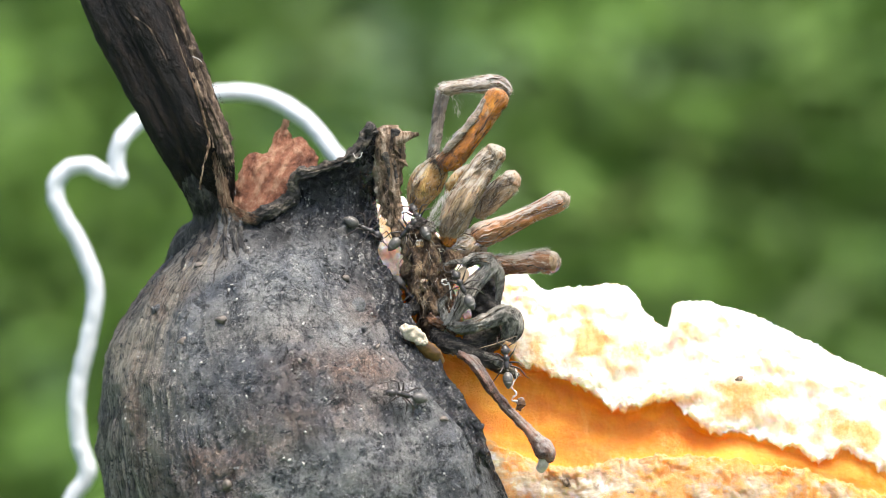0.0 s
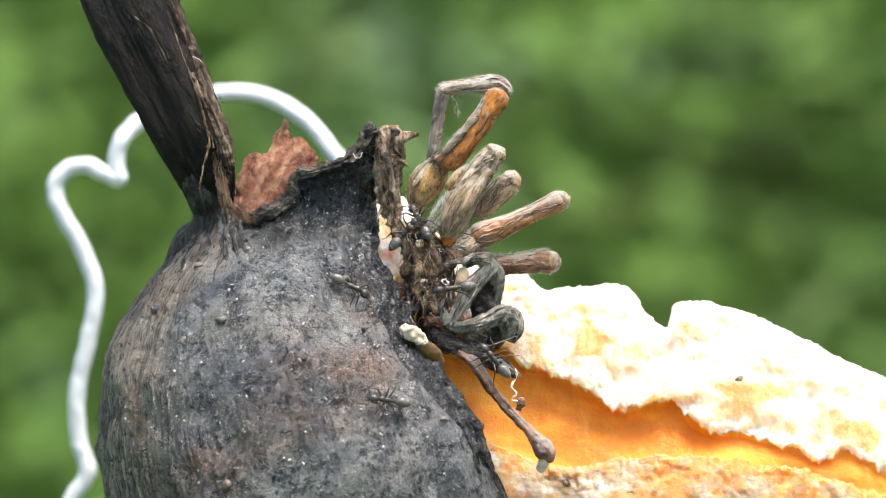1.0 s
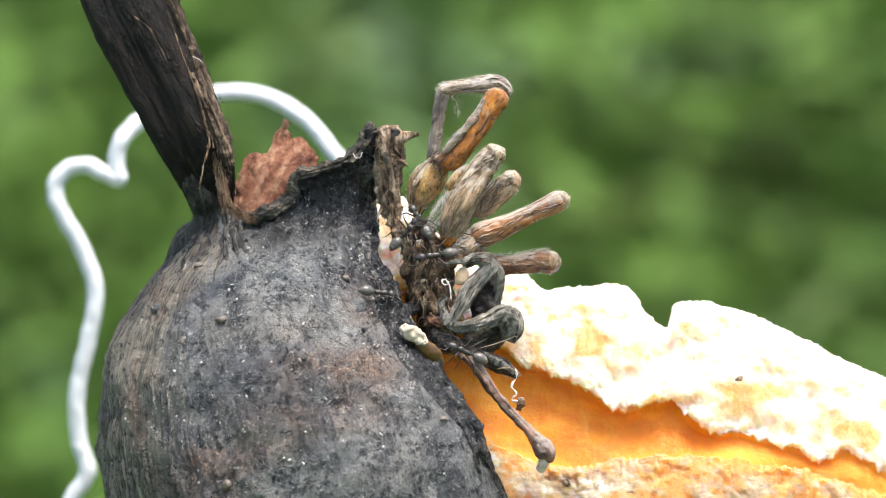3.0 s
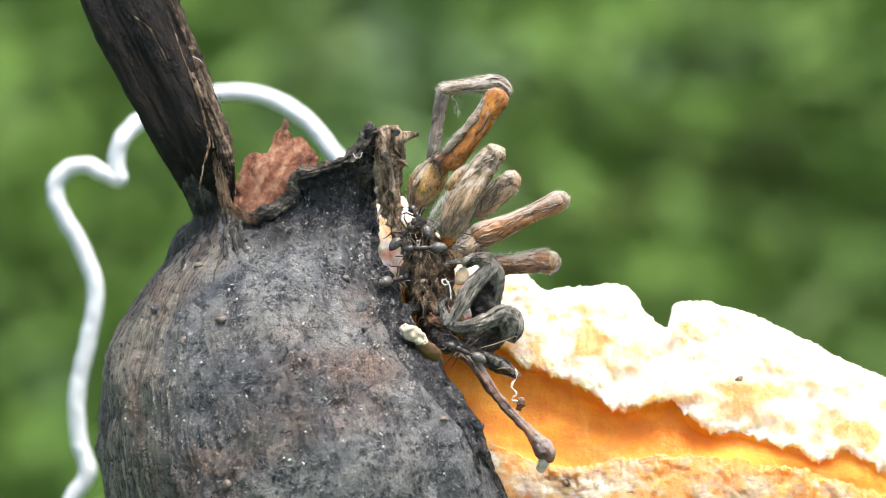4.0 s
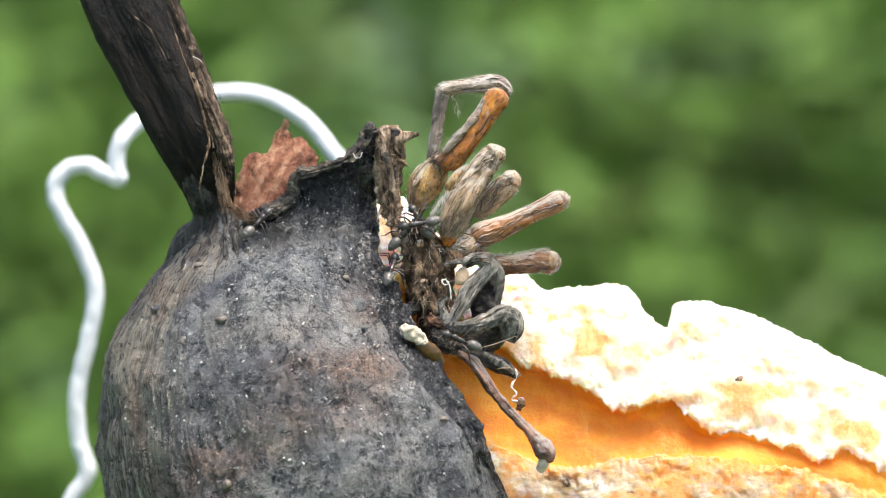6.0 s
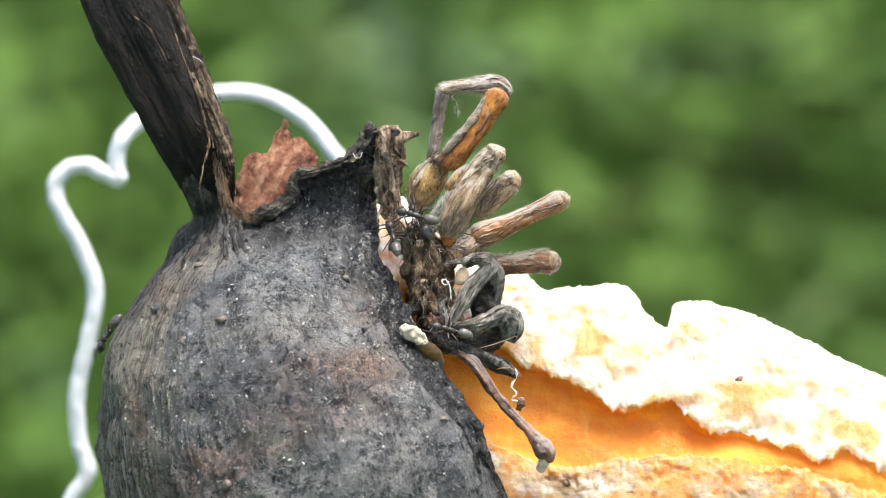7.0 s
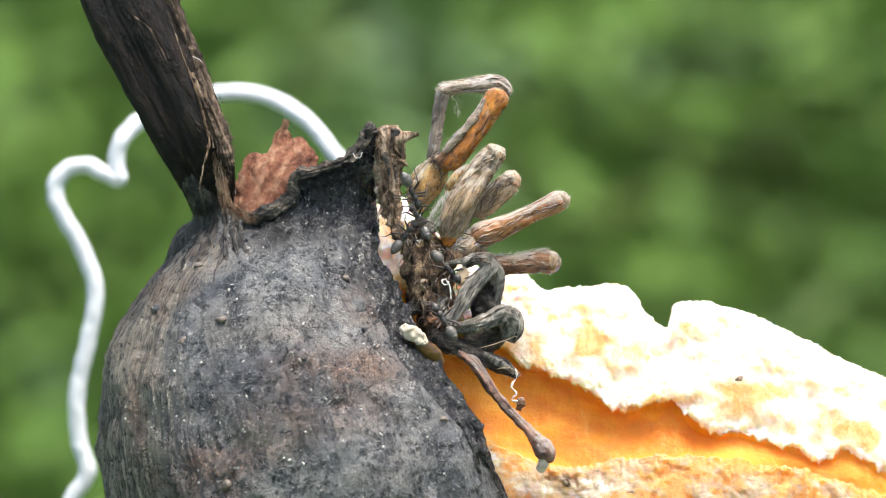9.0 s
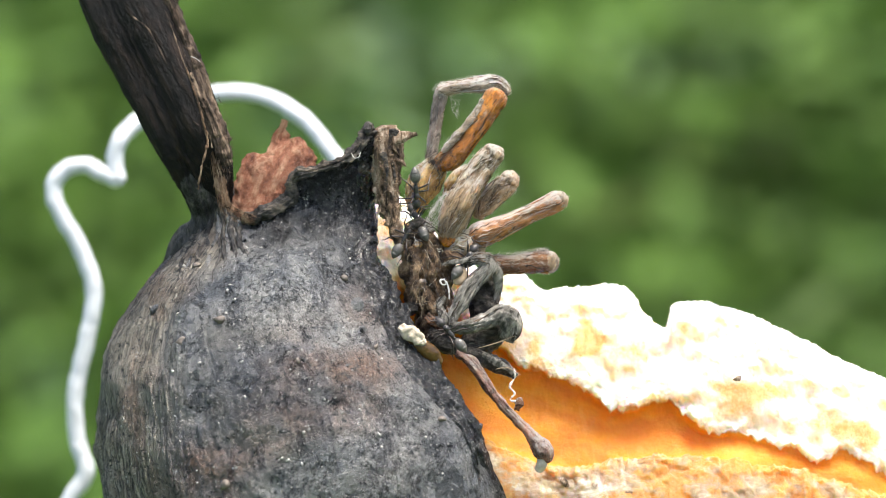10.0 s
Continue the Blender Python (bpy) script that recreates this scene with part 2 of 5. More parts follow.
LIP = fibre_material("curled_rim", (0.014, 0.013, 0.012), (0.07, 0.062, 0.055), (0.26, 0.21, 0.15), (0.4, 1.3, 1.3), rough=0.7)
FLAP = fibre_material("red_inner_skin", (0.085, 0.028, 0.014), (0.36, 0.140, 0.075), (0.66, 0.40, 0.25), (1.2, 1, 0.6), (0, 25, 0), rough=0.55, depth=1.8, scale=0.6)
PULP = pulp_material()
AMBER = leg_material("amber_leg", (0.70, 0.58, 0.44), (0.58, 0.20, 0.020), (0.045, 0.018, 0.007), 0.25, 35)
TAN = leg_material("tan_joint", (0.60, 0.54, 0.44), (0.60, 0.33, 0.11), (0.07, 0.04, 0.018), 0.42, 10)
DUSTY = leg_material("dusty_leg", (0.66, 0.59, 0.49), (0.40, 0.27, 0.15), (0.055, 0.036, 0.024), 0.42, 30)
GREYLEG = leg_material("grey_leg", (0.66, 0.63, 0.58), (0.38, 0.29, 0.20), (0.08, 0.065, 0.05), 0.45, 88)
THINLEG = leg_material("thin_grey_leg", (0.56, 0.53, 0.48), (0.34, 0.28, 0.23), (0.09, 0.075, 0.06), 0.4, 12)
RUSTLEG = leg_material("rust_leg", (0.68, 0.62, 0.55), (0.52, 0.22, 0.075), (0.08, 0.04, 0.022), 0.45, 64)
BROWNLEG = leg_material("brown_leg", (0.50, 0.43, 0.35), (0.24, 0.105, 0.042), (0.025, 0.012, 0.007), 0.15, 86)
BODY = fibre_material("dried_body", (0.012, 0.007, 0.004), (0.105, 0.060, 0.030), (0.40, 0.27, 0.15), (1, 1, 0.6), rough=0.5, depth=0.8)
FELT = fibre_material("grey_felt", (0.03, 0.027, 0.022), (0.20, 0.185, 0.155), (0.52, 0.48, 0.41), (1.3, 1.3, 0.3), (0, 30, 0), 0.9)
SOOT = fibre_material("black_limb", (0.007, 0.006, 0.005), (0.032, 0.027, 0.022), (0.16, 0.135, 0.105), (0.5, 1, 1.2), rough=0.45)
PINKLEG = leg_material("pinkish_leg", (0.42, 0.37, 0.33), (0.28, 0.145, 0.105), (0.05, 0.03, 0.024), 0.4, -38)
FELTHAIR = plain("grey_down", (0.38, 0.36, 0.32), 0.8)
TANHAIR = plain("tan_hair", (0.36, 0.27, 0.165), 0.6, 0.6, 0.6)
HAIR = plain("pale_hair", (0.70, 0.64, 0.54), 0.6)
DARKHAIR = plain("dark_hair", (0.05, 0.035, 0.025), 0.6)
COTTON = plain("white_fluff", (0.58, 0.55, 0.50), 0.9, 0.2)
GRIT = plain("pale_grit", (0.55, 0.53, 0.48), 0.8, 0.8, 0.5)
GUM = plain("dried_juice", (0.125, 0.062, 0.012), 0.25, 0.7, 1.5)
CREAM = plain("cream_skin", (0.58, 0.49, 0.36), 0.75, 0.45)
ANT = plain("ant_shell", (0.042, 0.036, 0.032), 0.30, 0.5, 3.0)
GASTER = plain("ant_gaster_shell", (0.115, 0.105, 0.092), 0.30, 0.35, 3.0)
ANTLEG = plain("ant_leg_shell", (0.045, 0.032, 0.026), 0.42)
WARTSKIN = plain("wart_skin", (0.15, 0.12, 0.095), 0.6, 0.5)
SCRAP = plain("tan_scrap", (0.50, 0.36, 0.22), 0.7, 0.4)
CORD = plain("white_cord", (0.60, 0.62, 0.63), 0.6, 0.18, 0.5)
LEAF, GROUND = leafage_material(), ground_material()


# ---- shapes ----
class Shape:
    """Vertices in millimetres and faces, gathered piece by piece."""

    def __init__(self):
        self.v, self.f = [], []

    def add(self, verts, faces):
        k = len(self.v)
        self.v.extend(verts)
        self.f.extend(tuple(i + k for i in f) for f in faces)
        return self


GAIN = (1.0, 1.0, 1.55, 1.85, 2.02)


def fnoise(p, scale, octaves=3, seed=0.0):
    """Layered noise, about -1 to 1."""
    q = Vector((p[0] * scale + seed, p[1] * scale + seed * 0.7, p[2] * scale - seed))
    return noise.fractal(q, 0.8, 2.1, octaves) / GAIN[octaves] * 1.6


def glide(points, steps):
    """A smooth curve (Catmull-Rom) through points of any dimension, steps to a span."""
    p = [np.array(q, float) for q in points]
    p = [2 * p[0] - p[1]] + p + [2 * p[-1] - p[-2]]
    out = []
    for i in range(1, len(p) - 2):
        a, b, c, d = p[i - 1:i + 3]
        for k in range(steps):
            t = k / steps
            out.append(0.5 * (2 * b + (c - a) * t + (2 * a - 5 * b + 4 * c - d) * t * t + (3 * b - a - 3 * c + d) * t ** 3))
    return out + [p[-2]]


def tube(points, steps=6, around=12, rough=0.0, grain=1.0, flat=1.0, seed=0.0, ridges=0.0, cap=True, comb=3.0, dent=None):
    """A tube through (x, y, z, radius); flat squeezes it in depth, rough makes its skin uneven, ridges furrow it lengthwise
    (comb: how finely) and dent (angle, width, depth) hollows one side."""
    c = glide(points, steps)
    v, f = [], []
    run = 0.0
    for i, q in enumerate(c):
        a, b = c[max(i - 1, 0)], c[min(i + 1, len(c) - 1)]
        if i:
            run += float(np.linalg.norm(q[:3] - c[i - 1][:3]))
        d = Vector(b[:3] - a[:3]).normalized()
        side = d.cross(Vector((0, 1, 0)))
        side = side.normalized() if side.length > 0.05 else Vector((1, 0, 0))
        out = side.cross(d).normalized()
        r = max(q[3], 0.005)
        for k in range(around):
            w = 2 * math.pi * k / around
            cw, sw = math.cos(w), math.sin(w)
            e = side * cw + out * (sw * flat)
            g = 1.0
            if dent:
                g -= dent[2] * math.exp(-((((w - dent[0] + math.pi) % (2 * math.pi)) - math.pi) / dent[1]) ** 2)
            p = Vector(q[:3]) + e * (r * g)
            g = 0.0
            if rough:
                g += rough * fnoise(p, grain, 3, seed)
            if ridges:
                g += ridges * (noise.noise(Vector((cw * comb + seed, sw * comb, run * 0.22))) + 0.6 * noise.noise(Vector((cw * comb * 2.3, sw * comb * 2.3 + seed, run * 0.35))))
            v.append(tuple(p + e * g))
    n = len(c)
    for i in range(n - 1):
        for k in range(around):
            j = (k + 1) % around
            f.append((i * around + k, i * around + j, (i + 1) * around + j, (i + 1) * around + k))
    if cap:
        for i, s in ((0, -1), (n - 1, 1)):
            a, b = c[max(i - 1, 0)], c[min(i + 1, n - 1)]
            d = Vector(b[:3] - a[:3]).normalized()
            v.append(tuple(Vector(c[i][:3]) + d * (s * c[i][3] * 0.35)))
            for k in range(around):
                j = (k + 1) % around
                f.append((i * around + j, i * around + k, len(v) - 1) if s < 0 else (i * around + k, i * around + j, len(v) - 1))
    return v, f


def blob(x, y, z, rx, ry, rz, rough=0.0, grain=1.0, seed=0.0, nu=18, nv=12, turn=0.0):
    """A lumpy ellipsoid; turn in degrees about the y axis."""
    v, f = [(0, 0, 1)], []
    for i in range(1, nv):
        a = math.pi * i / nv
        for k in range(nu):
            b = 2 * math.pi * k / nu
            v.append((math.sin(a) * math.cos(b), math.sin(a) * math.sin(b), math.cos(a)))
    v.append((0, 0, -1))
    for k in range(nu):
        j = (k + 1) % nu
        f.append((0, 1 + k, 1 + j))
        f.append((len(v) - 1, 1 + (nv - 2) * nu + j, 1 + (nv - 2) * nu + k))
        for i in range(nv - 2):
            f.append((1 + i * nu + k, 1 + (i + 1) * nu + k, 1 + (i + 1) * nu + j, 1 + i * nu + j))
    m = Matrix.Rotation(radians(turn), 3, "Y")
    out = []
    for p in v:
        q = m @ Vector((p[0] * rx, p[1] * ry, p[2] * rz)) + Vector((x, y, z))
        if rough:
            q = q + Vector(p) * (rough * fnoise(q, grain, 3, seed))
        out.append(tuple(q))
    return out, f


def sheet(nu, nv, place):
    """A grid of quads from place(i, j)."""
    v = [place(i, j) for j in range(nv) for i in range(nu)]
    f = [(j * nu + i, j * nu + i + 1, (j + 1) * nu + i + 1, (j + 1) * nu + i) for j in range(nv - 1) for i in range(nu - 1)]
    return v, f


def hairs(points, count, length, thick, rnd, lie=0.5, steps=6, spread=1.0):
    """Fine bristles on the skin of a tube, three-sided and tapering."""
    c = glide(points, steps)
    s = Shape()
    for _ in range(count):
        i = rnd.randrange(len(c) - 1)
        q = c[i] + (c[i + 1] - c[i]) * rnd.random()
        d = Vector((c[i + 1] - c[i])[:3]).normalized()
        side = d.cross(Vector((0, 1, 0)))
        side = side.normalized() if side.length > 0.05 else Vector((1, 0, 0))
        out = side.cross(d)
        w = rnd.uniform(0, 2 * math.pi)
        e = side * math.cos(w) + out * math.sin(w)
        root = Vector(q[:3]) + e * q[3] * 0.95
        way = (e + d * lie * rnd.uniform(0.3, 1.6) + Vector((rnd.uniform(-1, 1), rnd.uniform(-1, 1), rnd.uniform(-1, 1))) * 0.45 * spread).normalized()
        n = length * rnd.uniform(0.5, 1.3)
        bend = root + way * n * 0.55 + Vector((rnd.uniform(-1, 1), rnd.uniform(-1, 1), rnd.uniform(-1, 1))) * n * 0.14
        tip = root + (way + d * 0.35).normalized() * n
        bristle(s, root, bend, tip, thick)
    return s


def sinews(points, count, thick, rnd, steps=8):
    """Shrivelled strands that run along the skin of a tube, winding a little."""
    c = glide(points, steps)
    s = Shape()
    for _ in range(count):
        i = rnd.randrange(1, max(2, len(c) - 10))
        n = min(len(c) - 1, i + rnd.randrange(8, 20))
        w, turn, path = rnd.uniform(0, 2 * math.pi), rnd.uniform(-0.9, 0.9), []
        for m in range(i, n, 2):
            d = Vector((c[m] - c[m - 1])[:3]).normalized()
            side = d.cross(Vector((0, 1, 0)))
            side = side.normalized() if side.length > 0.05 else Vector((1, 0, 0))
            a = w + turn * (m - i) / 14 + rnd.uniform(-0.08, 0.08)
            q = Vector(c[m][:3]) + (side * math.cos(a) + side.cross(d) * math.sin(a)) * c[m][3] * 1.02
            path.append((*q, thick * rnd.uniform(0.6, 1.3)))
        if len(path) > 2:
            s.add(*tube(path, 3, 6))
    return s


def bristle(s, root, bend, tip, thick):
    way = (tip - root).normalized()
    a = way.orthogonal().normalized()
    b = way.cross(a)
    ring = [(a * math.cos(k * 2.094) + b * math.sin(k * 2.094)) * thick for k in range(3)]
    v = [tuple(root + r) for r in ring] + [tuple(bend + r * 0.7) for r in ring] + [tuple(tip)]
    s.add(v, [(0, 1, 4, 3), (1, 2, 5, 4), (2, 0, 3, 5), (3, 4, 6), (4, 5, 6), (5, 3, 6)])


def mesh(name, verts, faces, material, base=(0, 0, 0), smooth=True, size=1.0):
    me = bpy.data.meshes.new(name)
    me.from_pydata([((x - base[0]) * MM * size, (y - base[1]) * MM * size, (z - base[2]) * MM * size) for x, y, z in verts], [], faces)
    me.materials.append(material)
    if smooth:
        me.polygons.foreach_set("use_smooth", [True] * len(me.polygons))
    me.update()
    return me


BASES = {}


def thing(name, base, label, category, group="", kind=""):
    """An empty at a thing's base, in the leaning frame."""
    ob = tagged(new(name), label, category, group, kind)
    ob.empty_display_size = 0.002
    ob.matrix_world = LEAN @ Matrix.Translation(Vector(base) * MM)
    BASES[ob.name] = base
    return ob


def part(name, shape, material, parent, label="", kind="", smooth=True):
    """One mesh object under a thing or under a part."""
    verts, faces = (shape.v, shape.f) if isinstance(shape, Shape) else shape
    base = BASES[parent.name]
    ob = new(name, mesh(name, verts, faces, material, base, smooth))
    ob.parent = parent
    BASES[ob.name] = base
    return tagged(ob, label, kind=kind)


def lone(name, shape, material, base, label, category, group="", kind="", smooth=True):
    """A thing that is one mesh."""
    verts, faces = (shape.v, shape.f) if isinstance(shape, Shape) else shape
    ob = tagged(new(name, mesh(name, verts, faces, material, base, smooth)), label, category, group, kind)
    ob.matrix_world = LEAN @ Matrix.Translation(Vector(base) * MM)
    return ob


# ---- ground and weeds ----
def lie_of_land(x, y):
    """Height of the ground: a small knoll under the fruit, lower land round it that rises far off."""
    r = math.hypot(x, y)
    k = min(1.0, max(0.0, (r - 0.05) / 0.45))
    far = min(1.0, max(0.0, (r - 1.2) / 6.0))
    return -0.34 * k * k * (3 - 2 * k) + 0.5 * far + (0.015 * noise.noise(Vector((x * 5, y * 5, 0))) if r > 0.12 else 0.0)


def ground():
    def place(i, j):
        a, r = 2 * math.pi * i / 96, 0.012 * 1.16 ** j if j else 0.0
        x, y = r * math.cos(a), r * math.sin(a)
        return x * 1000, y * 1000, lie_of_land(x, y) * 1000
    v, f = sheet(97, 84, place)
    ob = new("ground", mesh("ground", v, f, GROUND))
    tagged(ob, "low green ground cover running back under the weeds", "ground", kind="structure")


# lit and shaded spots painted into the weeds: x, height, widths, difference in brightness
LEAF_SHADING = ((0.044, -0.101, 0.014, 0.014, -0.12), (0.051, -0.134, 0.017, 0.017, -0.12), (0.064, -0.159, 0.021, 0.023, -0.12), (0.126, -0.161, 0.037, 0.021, -0.04), (-0.023, -0.134, 0.034, 0.022, 0.1), (0.024, -0.114, 0.03, 0.017, 0.08), (-0.028, -0.136, 0.041, 0.027, 0.17), (0.043, -0.134, 0.036, 0.017, 0.12), (0.133, -0.131, 0.029, 0.015, 0.08), (-0.055, -0.127, 0.047, 0.037, 0.12), (0.041, -0.156, 0.026, 0.026, -0.07), (0.125, -0.174, 0.059, 0.025, -0.08), (0.11, -0.12, 0.052, 0.022, 0.208), (0.055, -0.127, 0.024, 0.016, 0.112), (0.024, -0.109, 0.025, 0.01, 0.096), (0.019, -0.125, 0.032, 0.014, 0.08), (-0.071, -0.118, 0.019, 0.014, 0.064), (-0.184, -0.131, 0.016, 0.019, 0.128), (-0.162, -0.199, 0.011, 0.016, 0.144), (-0.167, -0.161, 0.015, 0.015, -0.06), (-0.107, -0.148, 0.031, 0.016, -0.07), (0.075, -0.161, 0.028, 0.015, -0.16), (0.174, -0.114, 0.019, 0.016, -0.12), (0.151, -0.146, 0.031, 0.016, 0.04), (0.105, -0.173, 0.03, 0.012, 0.04), (0.063, -0.145, 0.016, 0.01, -0.08), (0.16, -0.164, 0.02, 0.015, -0.12), (0.16, -0.194, 0.021, 0.019, -0.14), (-0.144, -0.22, 0.022, 0.02, -0.2), (-0.148, -0.18, 0.022, 0.015, -0.1), (-0.035, -0.124, 0.016, 0.016, -0.07), (-0.17, -0.174, 0.01, 0.012, 0.064), (0.187, -0.136, 0.016, 0.021, 0.096))
# clumps of dry, brownish leaves: x, height, widths, how dry
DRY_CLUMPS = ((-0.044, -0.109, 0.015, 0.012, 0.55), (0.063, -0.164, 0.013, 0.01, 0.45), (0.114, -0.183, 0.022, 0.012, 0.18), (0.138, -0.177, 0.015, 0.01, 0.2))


def weeds():
    """A wide, uneven patch of weeds beyond the knoll, far out of focus."""
    g = np.random.default_rng(5)
    n = 120000
    x, y = g.uniform(-2.6, 2.6, n), g.uniform(0.75, 3.2, n)
    ok = np.hypot(x, (y - 2.0) * 1.6) < 2.3 + 0.35 * np.sin(np.arctan2(y - 2.0, x) * 5) + 0.2 * np.sin(np.arctan2(y - 2.0, x) * 11 + 1)
    x, y = x[ok], y[ok]
    n = len(x)
    low = np.array([lie_of_land(a, b) for a, b in zip(x, y)])
    h = low + g.uniform(0, 1, n) * (0.08 + 0.26 * np.clip(y - 0.9, 0, 1.6))
    L, W = g.uniform(0.016, 0.050, n), g.uniform(0.22, 0.45, n)
    rx, ry, rz = g.uniform(-0.2, 1.2, n), g.uniform(-0.6, 0.6, n), g.uniform(0, 6.28, n)
    leaf = np.array([(0, 0, 0), (0.3, 0.45, 0.05), (0.65, 0.38, 0.02), (1, 0, -0.14), (0.65, -0.38, 0.02), (0.3, -0.45, 0.05), (0.45, 0, -0.03)])
    p = np.repeat(leaf[None], n, 0)
    p[:, :, 1] *= W[:, None]
    p *= L[:, None, None]

    def spin(p, i, j, a):
        c, s = np.cos(a)[:, None], np.sin(a)[:, None]
        u, v = p[:, :, i].copy(), p[:, :, j].copy()
        p[:, :, i], p[:, :, j] = c * u - s * v, s * u + c * v
    spin(p, 1, 2, rx)
    spin(p, 2, 0, ry)
    spin(p, 0, 1, rz)
    p += np.stack((x, y, h), 1)[:, None, :]
    faces = np.array([(0, 1, 6), (1, 2, 6), (2, 3, 6), (3, 4, 6), (4, 5, 6), (5, 0, 6)])
    f = (faces[None] + 7 * np.arange(n)[:, None, None]).reshape(-1, 3)
    me = bpy.data.meshes.new("weeds")
    me.from_pydata(p.reshape(-1, 3).tolist(), [], f.tolist())
    me.materials.append(LEAF)
    shading, dry = np.full(n, 0.235), np.zeros(n)
    # each spot paints light or shade onto the leaves around it
    for cx, cz, wx, wz, d in LEAF_SHADING:
        shading += d * np.exp(-((x - cx) / wx) ** 2 - ((h - cz) / wz) ** 2)
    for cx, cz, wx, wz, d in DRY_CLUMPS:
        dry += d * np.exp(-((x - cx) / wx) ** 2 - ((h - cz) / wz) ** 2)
    for name, values in (("shading", shading), ("dry", np.clip(dry, 0, 1))):
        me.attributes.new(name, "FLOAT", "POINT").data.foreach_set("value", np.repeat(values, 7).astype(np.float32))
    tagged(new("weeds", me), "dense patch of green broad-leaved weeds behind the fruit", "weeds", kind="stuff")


# ---- the fruit ----
# height, middle, half width, half depth of the body; its long axis lies at depth 8
BODY_ROWS = [(11.29, -13.43, 8.63, 10), (9.24, -13.53, 8.63, 9.4), (7.2, -13.69, 8.58, 7.8), (4.65, -13.76, 8.45, 6.3), (2.09, -13.75, 8.64, 7.2), (-0.46, -14.3, 10.01, 10), (-3.01, -14.92, 11.75, 12), (-6.08, -14.71, 13.99, 14), (-9.14, -13.8, 16.15, 15.5), (-13.23, -12.36, 18.54, 17), (-18.33, -10.98, 19.97, 18), (-22.42, -10.34, 20.09, 18), (-28.55, -9.65, 19.15, 17), (-36.21, -9.53, 16.47, 15), (-43.87, -9.4, 12.26, 11), (-48.98, -9.14, 7.92, 7), (-51.53, -8.89, 3.58, 2.5)]
# height and x of the torn edge
EDGE_ROWS = [(11.13, -6.05), (7.13, -6.17), (4.62, -6.04), (2.08, -5.88), (-0.45, -5.84), (-2.97, -4.73), (-5.46, -3.41), (-7.93, -1.8), (-10.4, -0.05), (-12.85, 1.59), (-15.32, 3.07), (-17.78, 4.16), (-20.27, 5.1), (-21.78, 5.71), (-27.88, 6.78), (-35.54, 5.31), (-43.27, 1.81), (-48.46, -1.97), (-51.28, -5.79)]
# x and height of the torn rim at the neck
RIM_ROWS = [(-22.42, 6.0), (-20.83, 5.39), (-19.25, 3.78), (-17.78, 2.67), (-15.76, 3.18), (-13.66, 4.59), (-13.03, 6.5), (-11.22, 7.11), (-8.98, 7.91), (-7.43, 9.02), (-6.73, 10.33), (-6.05, 10.74)]
AXIS = 8.0
RIM_WIDTH = (0.35, 0.62, 0.5, 0.30, 0.24, 0.28, 0.34, 0.38, 0.3)


def along(rows, s):
    """A row of the table at s, eased between rows."""
    i = 0
    while i < len(rows) - 2 and (s - rows[i + 1][0]) * (rows[-1][0] - rows[0][0]) > 0:
        i += 1
    a, b = rows[i], rows[i + 1]
    p = rows[i - 1] if i else a
    n = rows[i + 2] if i + 2 < len(rows) else b
    w = b[0] - a[0]
    t = min(max((s - a[0]) / w, 0.0), 1.0)
    out = []
    for k in range(1, len(a)):
        m0 = (b[k] - p[k]) / (b[0] - p[0]) * w
        m1 = (n[k] - a[k]) / (n[0] - a[0]) * w
        out.append((2 * t**3 - 3 * t * t + 1) * a[k] + (t**3 - 2 * t * t + t) * m0 + (3 * t * t - 2 * t**3) * b[k] + (t**3 - t * t) * m1)
    return out


def peel_y(x, z):
    """Depth of the peel's front at x, z."""
    c, rx, ry = along(BODY_ROWS, z)
    u = max(-1.0, min(1.0, (x - c) / max(rx, 0.1)))
    return AXIS - ry * (1 - u * u) ** 0.5


def peel_up(x, z):
    """The way out of the peel's front at x, z."""
    e = 0.5
    dx = (peel_y(x + e, z) - peel_y(x - e, z)) / (2 * e)
    dz = (peel_y(x, z + e) - peel_y(x, z - e)) / (2 * e)
    return Vector((dx, -1.0, dz)).normalized()


